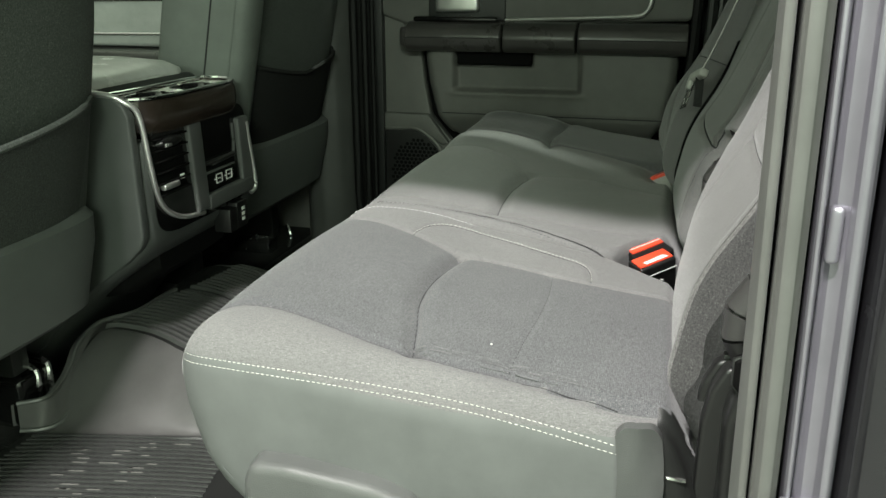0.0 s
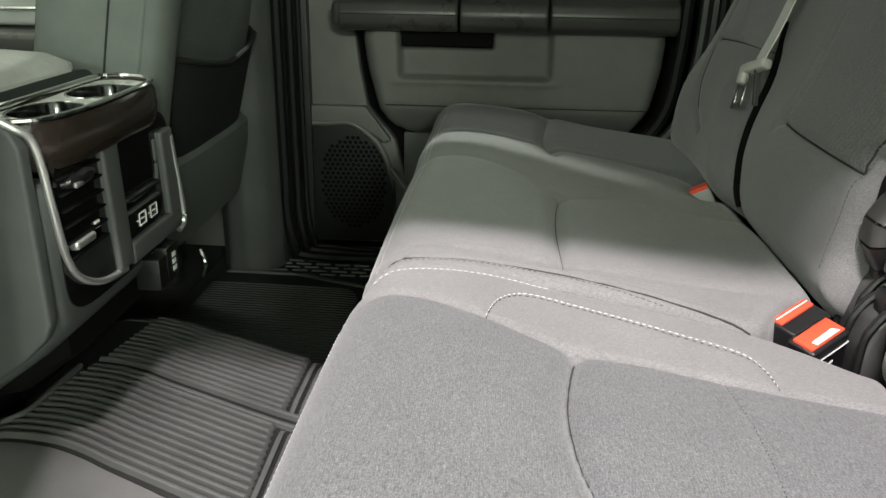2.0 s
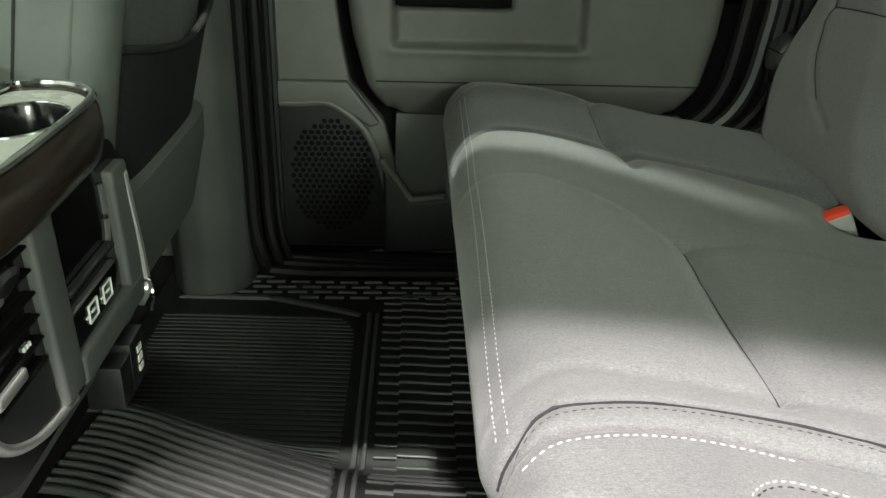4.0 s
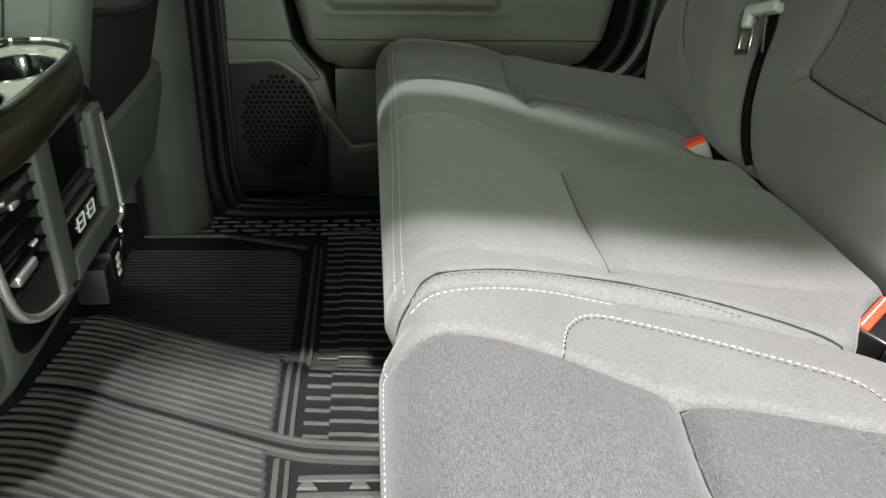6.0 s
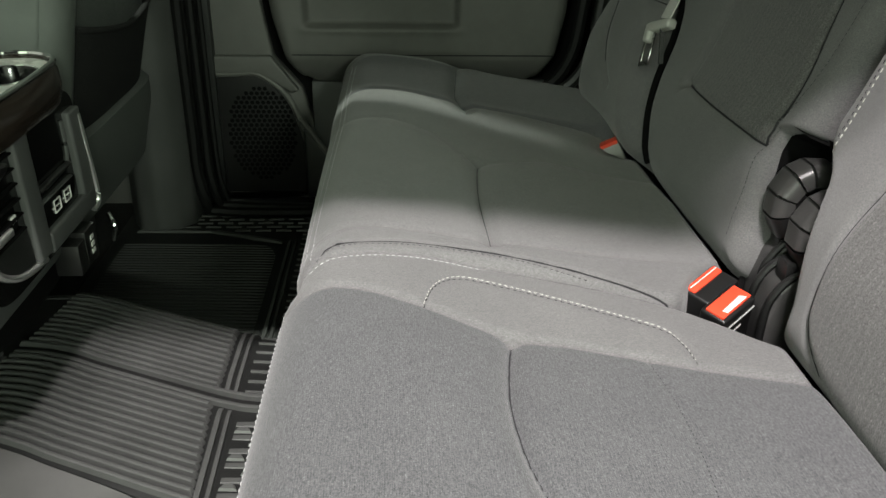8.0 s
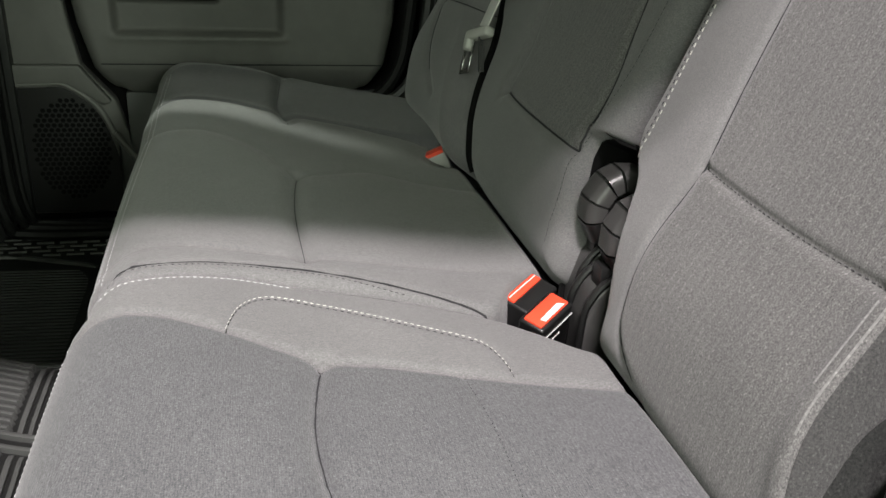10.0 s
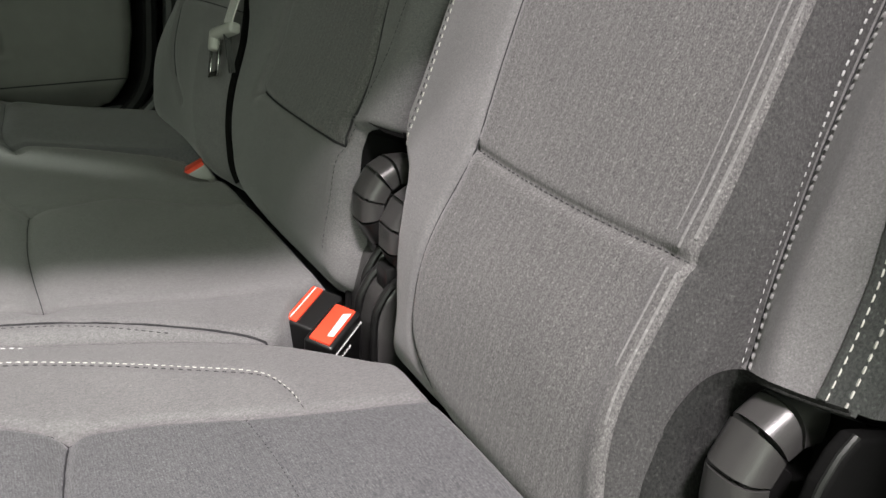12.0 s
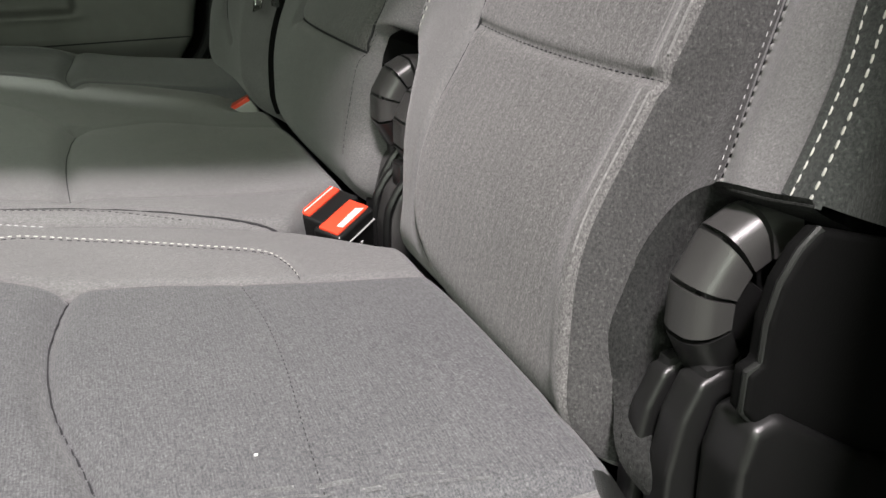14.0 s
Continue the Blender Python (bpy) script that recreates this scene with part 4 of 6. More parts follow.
part("belt_gap_shade", tube(gap_line, 0.0055, 8, up=OUT), MATTE_BLACK, far_back, "black rod standing in for the shade of the gap where the belt passes")

# ---- far flank: rear passenger door ----
door = empty("door_1", (-0.35, 2.06, 0.0))
setting(door, "closed rear passenger door with dark grey moulded trim", "door")
# Matte black puts the shade of the gaps round the panels into the skin.
part("door_skin", prism([(-0.735, -0.02), (0.06, 0.14), (0.085, 0.45), (0.085, 0.78), (-0.735, 0.78)], "y", 2.030, 2.09, 0.006), MATTE_BLACK, door)
part("upper_trim", prism([(-0.705, 0.575), (-0.62, 0.545), (0.02, 0.565), (0.05, 0.60), (0.055, 0.74), (0.03, 0.76), (-0.70, 0.76)], "y", 1.995, 2.035, 0.010, 3), PLASTIC_DOOR, door)
part("front_trim", prism([(-0.708, 0.04), (-0.708, 0.60), (-0.61, 0.60), (-0.590, 0.42), (-0.575, 0.335), (-0.52, 0.27), (-0.49, 0.16), (-0.478, 0.04)], "y", 2.006, 2.036, 0.006, 3), PLASTIC_DOOR, door)


def panel_left(z):
    return np.interp(z, [0.27, 0.30, 0.34, 0.42, 0.52], [-0.490, -0.520, -0.545, -0.566, -0.580])


def panel_right(z):
    return np.interp(z, [0.27, 0.30, 0.35, 0.43, 0.52], [-0.075, -0.040, -0.012, 0.004, 0.010])


def panel_top(z, x):
    """Bulge of the door panel with its hollow grip and the deep finger slot."""
    n = 0.062
    lean = 0.018 * step(z, 0.352, 0.300)
    hollow = step(x, -0.508, -0.494) * (1 - step(x, -0.216, -0.202)) * step(z, 0.400, 0.412)
    slot = step(x, -0.506, -0.496) * (1 - step(x, -0.326, -0.318)) * step(z, 0.458, 0.464)
    n = n - 0.018 * hollow - 0.030 * slot - lean
    return n - 0.0025 * bell(z - 0.350, 0.0022) + 0.002 * bell(z - 0.398, 0.006) * step(x, -0.53, -0.50) * (1 - step(x, -0.21, -0.18))


P, F, _ = pad(0.285, 0.515, panel_left, panel_right, 0.062, panel_top, (0.040, 0.003, 0.022, 0.022), (0.01, 0, 0, 0), 0.04, 0.0045, lambda p: np.stack([p[..., 1], 2.012 - p[..., 2], p[..., 0]], -1))
split_pad("lower_panel", P, F, np.zeros(len(F), int), [PLASTIC_DOOR], door)
# Black box stands in for the shade inside the finger slot.
part("slot_shade", rbox((-0.498, 1.962, 0.464), (-0.322, 1.990, 0.515), 0.004), MATTE_BLACK, door)
part("trim_seam", tube([(x, 1.9502 + 0.0, 0.3505) for x in np.linspace(-0.53, -0.02, 20)], 0.0013, 5), THREAD_DARK, door)


def armrest(x0, x1, name):
    prof = [(2.02, 0.492), (1.935, 0.494), (1.920, 0.506), (1.915, 0.528), (1.923, 0.548), (1.945, 0.560), (2.02, 0.562)]
    return part(name, prism(prof, "x", x0, x1, 0.006, 3), ARMREST_SKIN, door)


armrest(-0.615, -0.388, "armrest")
armrest(-0.384, -0.219, "armrest")
armrest(-0.215, 0.022, "armrest")
part("armrest_seam", tube([(-0.61, 1.9145, 0.527), (-0.39, 1.9145, 0.527)], 0.0012, 5), THREAD_DARK, door)
part("armrest_seam", tube([(-0.213, 1.9145, 0.527), (0.018, 1.9145, 0.527)], 0.0012, 5), THREAD_DARK, door)
part("armrest_nose", rbox((-0.628, 1.922, 0.503), (-0.600, 2.01, 0.550), 0.013, 4), ARMREST_SKIN, door)
part("switch_plate", rbox((-0.60, 1.945, 0.560), (-0.40, 1.99, 0.572), 0.006, 3), GLOSS_BLACK, door)
part("chrome_trim", tube(spline([(-0.39, 1.992, 0.563), (-0.25, 1.990, 0.568), (-0.11, 1.988, 0.574), (-0.075, 1.988, 0.582), (-0.062, 1.988, 0.61), (-0.058, 1.99, 0.68)], 8), 0.0045, 8), SATIN, door, "satin chrome trim strip")
handle = part("door_handle", rbox((-0.555, 1.975, 0.580), (-0.450, 1.998, 0.640), 0.010, 3), SATIN, door, "satin chrome door handle")
part("handle_cup", rbox((-0.575, 1.990, 0.562), (-0.390, 1.998, 0.66), 0.010, 3), PLASTIC_DARK, door)
# speaker: framed panel, round grille of small cells
grille = part("speaker_panel", prism([(-0.700, 0.045), (-0.700, 0.298), (-0.607, 0.298), (-0.556, 0.255), (-0.528, 0.185), (-0.505, 0.045)], "y", 1.999, 2.008, 0.003), SPEAKER, door)
part("speaker_ledge", prism([(-0.704, 0.302), (-0.704, 0.338), (-0.578, 0.338), (-0.525, 0.268), (-0.540, 0.262), (-0.604, 0.302)], "y", 1.992, 2.010, 0.005, 3), PLASTIC_DOOR, door)
edge = spline([(-0.703, 1.998, 0.300), (-0.655, 1.998, 0.301), (-0.605, 1.998, 0.300), (-0.552, 1.998, 0.257), (-0.524, 1.998, 0.190), (-0.508, 1.998, 0.12)], 6)
part("speaker_lip", tube(edge, 0.0065, 8), PLASTIC_DOOR, grille)
cells = bmesh.new()
for i in range(-8, 9):
    for j in range(-11, 12):
        cx, cz = -0.606 + 0.0110 * (i + 0.5 * (j % 2)), 0.175 + 0.0096 * j
        if ((cx + 0.606) / 0.070) ** 2 + ((cz - 0.175) / 0.099) ** 2 < 1:
            m = Matrix.Translation((cx, 1.9985, cz)) @ Matrix.Rotation(radians(90), 4, "X") @ Matrix.Rotation(radians(30), 4, "Z")
            bmesh.ops.create_cone(cells, cap_ends=True, segments=6, radius1=0.0042, radius2=0.0046, depth=0.003, matrix=m)
tagged(part("grille_cells", cells, MATTE_BLACK, grille, deg=30), kind="stuff")
# map pocket behind the speaker
pocket = part("map_pocket", prism([(-0.520, 0.04), (-0.520, 0.20), (-0.474, 0.138), (-0.36, 0.150), (-0.02, 0.165), (-0.02, 0.06)], "y", 1.975, 2.02, 0.008, 3), PLASTIC_DARK, door)
part("pocket_lip", tube([(-0.524, 1.978, 0.212), (-0.473, 1.974, 0.142), (-0.40, 1.974, 0.150), (-0.2, 1.974, 0.16)], 0.007, 8), PLASTIC_DOOR, pocket)
part("pocket_back", rbox((-0.50, 2.002, 0.14), (-0.02, 2.030, 0.285), 0.004), PLASTIC_GREY, pocket)



def settle(thing, centre, k):
    """Moves all meshes of a thing away from a centre by a small factor."""
    m = Matrix.Translation(centre) @ Matrix.Scale(k, 4) @ Matrix.Translation(-Vector(centre))
    for ob in thing.children_recursive:
        ob.data.transform(m)


settle(door, (-0.30, 0.25, 0.69), 1.027)
# window sill line of the far doors and glass above
# Its unseen inner edge is set to cut the far lamp's light.
setting(part("trim_far_sill", rbox((-0.735, 1.925, 0.76), (0.085, 2.10, 0.80), 0.012, 3), PLASTIC_DOOR), "dark sill under the far rear window", "trim")

# Unseen frame; its slanted slit is cut to shape the far light band.
setting(part("wall_light_slit", join(prism([(-0.735, 1.03), (-0.30, 1.04), (-0.243, 1.089), (-0.155, 1.188), (-0.06, 1.290), (-0.05, 1.300), (-0.05, 1.45), (-0.735, 1.45)], "y", 1.985, 2.015, 0), prism([(-0.40, 0.795), (-0.362, 0.847), (-0.278, 0.918), (-0.231, 1.009), (-0.154, 1.112), (-0.110, 1.195), (-0.065, 1.280), (-0.048, 1.298), (-0.048, 1.45), (0.45, 1.45), (0.45, 0.795)], "y", 1.985, 2.015, 0)), PLASTIC_DARK), "unseen dark frame with a slit that shapes the light band on the far seat", "window frame")

# centre pillar trim, seals, rear pillar trim on the far side
setting(part("pillar_trim", prism([(-0.87, 1.92), (-0.84, 1.872), (-0.80, 1.868), (-0.765, 1.885), (-0.742, 1.915), (-0.738, 2.05), (-0.87, 2.05)], "z", 0.0, 1.22, 0.012, 3), PILLAR_TRIM), "grey plastic trim of the passenger side centre pillar", "pillar")
for dx, dy, rr in ((0.0, 0.0, 0.011), (0.020, 0.018, 0.009), (0.034, 0.034, 0.006)):
    setting(part("trim_seal", tube(spline([(-0.735 + dx, 1.925 + dy, 1.3), (-0.735 + dx, 1.925 + dy, 0.6), (-0.733 + dx, 1.925 + dy, 0.2), (-0.722 + dx, 1.925 + dy, 0.06), (-0.68 + dx, 1.935 + dy, 0.028 + 0.3 * dx), (-0.4, 1.945 + dy, 0.022)], 8), rr, 8), SEAL_RUBBER), "black rubber seal round the far rear door opening", "door seal")
for k, (dx, dy, rr, mat) in enumerate(((0.0, 0.0, 0.012, SEAL_RUBBER), (0.030, -0.02, 0.012, PLASTIC_DARK), (0.058, -0.035, 0.010, SEAL_RUBBER), (0.085, -0.055, 0.012, PLASTIC_DARK))):
    pts = spline([(-0.10 + dx, 1.985 + dy, 0.27), (-0.03 + dx, 1.98 + dy, 0.28), (0.015 + dx, 1.975 + dy, 0.33), (0.035 + dx, 1.975 + dy, 0.42), (0.045 + dx, 1.975 + dy, 0.60), (0.05 + dx, 1.975 + dy, 1.2)], 8)
    setting(part("trim_seal", tube(pts, rr, 8), mat), "dark rubber seal and trim edge behind the far rear door", "door seal")
setting(part("wall_quarter_far", prism([(0.085, 0.0), (0.42, 0.0), (0.42, 1.2), (0.10, 1.2), (0.075, 0.45)], "y", 1.955, 2.08, 0.01), PLASTIC_DARK), "dark quarter trim behind the far rear door", "wall")
setting(part("trim_far_kick", rbox((-0.73, 1.95, -0.02), (0.30, 2.03, 0.022), 0.01), PLASTIC_DARK), "dark sill plate under the far rear door", "trim")

outer = setting(part("wall_far_skin", rbox((-1.90, 2.145, -0.12), (0.46, 2.17, 0.79), 0), PLASTIC_DARK), "outer skin of the passenger side", "wall")
setting(part("wall_pillar_far", rbox((-0.90, 2.03, 0.0), (-0.70, 2.094, 1.22), 0.004), PLASTIC_DARK), "dark core of the passenger side centre pillar", "wall")

# front passenger door, glimpsed between the front seats
fdoor = empty("door_2", (-1.35, 2.1, 0.0))
setting(fdoor, "front passenger door with pale panel and chrome lines", "door")
part("door_skin", rbox((-1.88, 2.05, -0.02), (-0.86, 2.10, 0.76), 0.01), PLASTIC_DOOR, fdoor)
part("door_panel", rbox((-1.80, 2.02, 0.48), (-0.98, 2.052, 0.62), 0.012, 3), PLASTIC_SILVER, fdoor, "pale grey door panel")
part("chrome_line", tube([(-1.75, 2.017, 0.598), (-1.0, 2.017, 0.604)], 0.005, 8), CHROME, fdoor)
part("chrome_line", tube([(-1.75, 2.017, 0.510), (-1.0, 2.017, 0.518)], 0.005, 8), CHROME, fdoor)
part("armrest", rbox((-1.75, 1.95, 0.41), (-1.0, 2.05, 0.475), 0.015, 3), ARMREST_SKIN, fdoor)

# ---- rubber floor mat ----


groove_y = curve_of([(-0.95, 1.294), (-0.86, 1.292), (-0.825, 1.291), (-0.788, 1.284), (-0.748, 1.268), (-0.709, 1.248), (-0.633, 1.214), (-0.562, 1.184), (-0.535, 1.174), (-0.509, 1.167), (-0.44, 1.160), (-0.30, 1.152)])


def mat_brow(x):
    return groove_y(x) - 0.192


def mat_foot(x):
    return np.minimum(0.908 + 0.22 * (x + 0.90), groove_y(x) - 0.225)


def mat_z(x, y):
    """Height of the mat: a broad hump over the tunnel and flat wells at its sides."""
    g = groove_y(x)
    rise = step(y, mat_foot(x), g - 0.186)
    fall = 1 - step(y, g + 0.135, g + 0.290)
    hump = 0.092 * rise * fall * (0.94 + 0.06 * step(-x, 0.45, 0.70))
    return 0.012 + hump - 0.010 * step(-x, 0.855, 0.90) * rise * fall


mat = empty("floor_mat", (-0.65, 1.2, 0.0))
tagged(mat, "black ribbed rubber floor mat over the tunnel hump, slightly dusty", "floor mat")


def sheet(name, low, high, count, material):
    """One field of the mat between two plan curves, with thickness."""
    xs = np.linspace(-0.885, -0.33, 90)
    lo, hi = low(xs), high(xs)
    v = np.linspace(0, 1, count)
    X = np.repeat(xs[:, None], count, 1)
    Y = lo[:, None] + (hi - lo)[:, None] * v[None, :]
    Z = mat_z(X, Y)
    nv = X.size
    top = np.stack([X, Y, Z], -1).reshape(-1, 3)
    bot = np.stack([X, Y, Z - 0.010], -1).reshape(-1, 3)
    idx = np.arange(nv).reshape(X.shape)
    quads = np.stack([idx[:-1, :-1], idx[1:, :-1], idx[1:, 1:], idx[:-1, 1:]], -1).reshape(-1, 4)
    rim = np.concatenate([idx[0, :], idx[1:, -1], idx[-1, -2::-1], idx[-2:0:-1, 0]])
    wall = np.stack([rim, np.roll(rim, -1), np.roll(rim, -1) + nv, rim + nv], -1)
    return raw(name, np.vstack([top, bot]), np.vstack([quads, quads[:, ::-1] + nv, wall]).tolist(), material, mat)


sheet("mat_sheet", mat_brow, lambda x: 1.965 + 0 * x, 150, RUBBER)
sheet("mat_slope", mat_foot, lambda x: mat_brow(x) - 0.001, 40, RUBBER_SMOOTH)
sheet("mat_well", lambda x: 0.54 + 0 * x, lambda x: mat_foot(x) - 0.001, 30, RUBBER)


def bead(points, h=0.005, w=0.0095, flat=0.40, name="rib", material=None):
    """A raised bead on the mat along plan points."""
    verts, faces = [], []
    n = len(points) - 1
    for k, (x, y) in enumerate(points):
        a, b = points[max(k - 1, 0)], points[min(k + 1, n)]
        d = Vector((b[0] - a[0], b[1] - a[1])).normalized()
        tip = 0.35 if k in (0, n) and n > 3 else 1.0
        for o, z in ((-0.5, -0.001), (-flat, h * tip * 0.9), (-flat * 0.5, h * tip), (flat * 0.5, h * tip), (flat, h * tip * 0.9), (0.5, -0.001)):
            px, py = x - d.y * w * o, y + d.x * w * o
            verts.append((px, py, float(mat_z(px, py)) + z))
    for k in range(n):
        a = 6 * k
        faces += [(a + j, a + 6 + j, a + 7 + j, a + 1 + j) for j in range(5)]
    faces += [tuple(range(6)), tuple(6 * n + 5 - j for j in range(6))]
    return raw(name, verts, faces, material or RUBBER_LIT, mat)


def rib(x0, x1, y0, y1, h=0.0045, w=0.0062, n=14, name="rib", material=None):
    return bead([(x0 + (x1 - x0) * k / n, y0 + (y1 - y0) * k / n) for k in range(n + 1)], h, w, 0.34, name, material)


def along(x0, x1, off, n=26):
    """Plan points that run beside the broad groove of the mat."""
    xs = np.concatenate([[x0, x0 + 0.003], np.linspace(x0 + 0.012, x1 - 0.012, n), [x1 - 0.003, x1]])
    return [(float(x), float(groove_y(x)) + off) for x in xs]


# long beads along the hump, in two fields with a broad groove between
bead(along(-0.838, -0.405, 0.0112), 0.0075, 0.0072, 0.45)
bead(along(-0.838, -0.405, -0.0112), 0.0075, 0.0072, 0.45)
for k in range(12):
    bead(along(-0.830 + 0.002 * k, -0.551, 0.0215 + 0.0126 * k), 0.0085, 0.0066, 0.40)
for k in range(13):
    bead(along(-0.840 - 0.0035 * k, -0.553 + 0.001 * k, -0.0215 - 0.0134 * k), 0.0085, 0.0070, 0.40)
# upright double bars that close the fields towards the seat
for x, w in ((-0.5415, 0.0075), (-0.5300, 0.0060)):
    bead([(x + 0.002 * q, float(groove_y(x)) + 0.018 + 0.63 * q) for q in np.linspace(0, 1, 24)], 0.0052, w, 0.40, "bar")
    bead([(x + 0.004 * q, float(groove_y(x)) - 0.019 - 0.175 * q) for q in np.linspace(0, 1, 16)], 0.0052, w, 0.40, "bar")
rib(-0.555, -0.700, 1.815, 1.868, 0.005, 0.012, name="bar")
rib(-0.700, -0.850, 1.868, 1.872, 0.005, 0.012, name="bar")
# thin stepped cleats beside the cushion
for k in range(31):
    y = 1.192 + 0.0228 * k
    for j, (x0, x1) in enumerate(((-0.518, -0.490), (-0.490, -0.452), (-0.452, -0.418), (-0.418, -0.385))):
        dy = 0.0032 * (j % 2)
        rib(x0, x1, y + dy + 0.001, y + dy - 0.001, 0.0026, 0.0048, 1, "cleat", RUBBER_SHEEN)
# low bands with small flat studs nearer the door
for k in range(8):
    y = 1.128 - 0.0245 * k
    rib(-0.518, -0.40, y, y - 0.003, 0.0022, 0.0110, 4, "band")
    for c in range(2):
        x = -0.508 + 0.052 * c + (0.020 if k % 2 else 0.0)
        a, b, c2, d = (x - 0.009, y - 0.0150), (x + 0.009, y - 0.0158), (x + 0.004, y - 0.0085), (x - 0.005, y - 0.0080)
        top = [(px, py, float(mat_z(px, py)) + 0.0030) for px, py in (a, b, c2, d)]
        low = [(px * 1.0 + ex, py + ey, float(mat_z(px, py)) - 0.001) for (px, py), ex, ey in zip((a, b, c2, d), (-0.002, 0.002, 0.002, -0.002), (-0.002, -0.002, 0.002, 0.002))]
        raw("stud", top + low, [(0, 1, 2, 3), (0, 4, 5, 1), (1, 5, 6, 2), (2, 6, 7, 3), (3, 7, 4, 0)], RUBBER_SHEEN, mat)
# fine beads in the far well and rows of short bars by the far sill
for k in range(36):
    y = 1.425 + 0.0108 * k
    rib(-0.86, -0.560 - 0.0009 * max(0, k - 30) ** 2, y + 0.01, y, 0.0026, 0.0066, 8, "bead", RUBBER_FINE)
for r in range(5):
    for k in range(11):
        x = -0.82 + 0.041 * k + (0.02 if r % 2 else 0)
        y = 1.872 + 0.0185 * r
        if x < -0.68 - 0.03 * r and r < 1:
            continue
        if y < 1.955 - 0.12 * max(0, -x - 0.70):
            rib(x, x + 0.030, y, y, 0.0035, 0.0060, 1, "bar")
# beads of the near well
for k in range(32):
    y = 0.898 - 0.0108 * k
    rib(-0.872, -0.575 + 0.002 * k, y + 0.22 * 0.028, y + 0.22 * (0.325 + 0.002 * k), 0.0045, 0.0082, 6, "rib", RUBBER_MID)
# pale scuffs on the beads of the near well
for _ in range(34):
    k = rng.randrange(2, 17)
    x0 = rng.uniform(-0.80, -0.66)
    y0 = 0.898 - 0.0108 * k + 0.22 * (x0 + 0.900)
    dx = rng.uniform(0.010, 0.045)
    bead([(x0, y0), (x0 + dx * 0.3, y0 + 0.066 * dx), (x0 + dx * 0.7, y0 + 0.154 * dx), (x0 + dx * 0.9, y0 + 0.198 * dx), (x0 + dx, y0 + 0.22 * dx)], 0.0048, 0.0040, 0.40, "scuff_mark", RUBBER_DUST)
# upturned front lip: a wall that follows the hump's edge and bows round the seat rail
inner = [(-0.897, 0.909, 0.014), (-0.871, 0.92, 0.014), (-0.854, 0.938, 0.016), (-0.853, 0.964, 0.022), (-0.86, 0.99, 0.032), (-0.878, 1.017, 0.05), (-0.89, 1.049, 0.072), (-0.895, 1.081, 0.092), (-0.883, 1.125, 0.104), (-0.848, 1.182, 0.106), (-0.842, 1.268, 0.106)]
outer = [(-0.914, 0.928, 0.046), (-0.880, 0.951, 0.050), (-0.887, 0.996, 0.054), (-0.89, 1.023, 0.068), (-0.898, 1.057, 0.09), (-0.892, 1.095, 0.109), (-0.879, 1.12, 0.112), (-0.857, 1.156, 0.112), (-0.854, 1.212, 0.112), (-0.852, 1.276, 0.11)]
inner_pts, outer_pts = spline(inner, 8), spline(outer, 8)
q = np.linspace(0, 1, 60)
even = [np.stack([np.interp(q, np.linspace(0, 1, len(c)), c[:, k]) for k in range(3)], -1) for c in (inner_pts, outer_pts)]
part("lip_edge", tube([Vector(p) for p in even[0]], 0.0038, 8), RUBBER_SHEEN, mat)
part("lip_edge", tube([Vector(p) for p in even[1]], 0.0038, 8), RUBBER_SHEEN, mat)
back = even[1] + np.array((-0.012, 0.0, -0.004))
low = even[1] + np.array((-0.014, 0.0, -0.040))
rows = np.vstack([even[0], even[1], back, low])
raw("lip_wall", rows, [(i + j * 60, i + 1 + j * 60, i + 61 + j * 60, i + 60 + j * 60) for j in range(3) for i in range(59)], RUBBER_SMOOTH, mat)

# ---- centre console ----
console = empty("center_console", (-0.85, 1.2, 0.0))
tagged(console, "dark grey centre console with chrome trim, vents and cup holder", "console")


def loft(sections, closed_ends=True):
    """Skins a row of closed rings with equal counts."""
    bm = bmesh.new()
    rings = [[bm.verts.new(p) for p in s] for s in sections]
    for a, b in zip(rings, rings[1:]):
        n = len(a)
        for k in range(n):
            bm.faces.new((a[k], a[(k + 1) % n], b[(k + 1) % n], b[k]))
    if closed_ends:
        bm.faces.new(rings[0]), bm.faces.new(rings[-1])
    bmesh.ops.recalc_face_normals(bm, faces=bm.faces)
    return bm


def oval(x, yc, zc, hy, hz, p=4.0, n=32, shear=0.0):
    out = []
    for k in range(n):
        a = 2 * math.pi * k / n
        c, s = math.cos(a), math.sin(a)
        y = math.copysign(abs(c) ** (2 / p), c) * hy
        z = math.copysign(abs(s) ** (2 / p), s) * hz
        out.append((x + shear * z, yc + y, zc + z))
    return out


def slab(x, y0, y1, z0, z1, p=6.0):
    return oval(x, 0.5 * (y0 + y1), 0.5 * (z0 + z1), 0.5 * (y1 - y0), 0.5 * (z1 - z0), p)


part("console_body", loft([slab(-1.70, 1.04, 1.30, 0.0, 0.50, 12), slab(-1.1, 1.02, 1.32, 0.0, 0.50, 12), slab(-0.98, 1.008, 1.332, 0.01, 0.505, 12), slab(-0.92, 1.004, 1.336, 0.09, 0.505, 12), slab(-0.85, 1.002, 1.336, 0.17, 0.505, 12), slab(-0.806, 1.002, 1.336, 0.205, 0.504, 12), slab(-0.803, 1.002, 1.336, 0.207, 0.440, 12), slab(-0.745, 1.006, 1.334, 0.250, 0.440, 12), slab(-0.722, 1.016, 1.332, 0.272, 0.440, 12), slab(-0.714, 1.028, 1.326, 0.283, 0.440, 12)]), VINYL_FRONT, console)
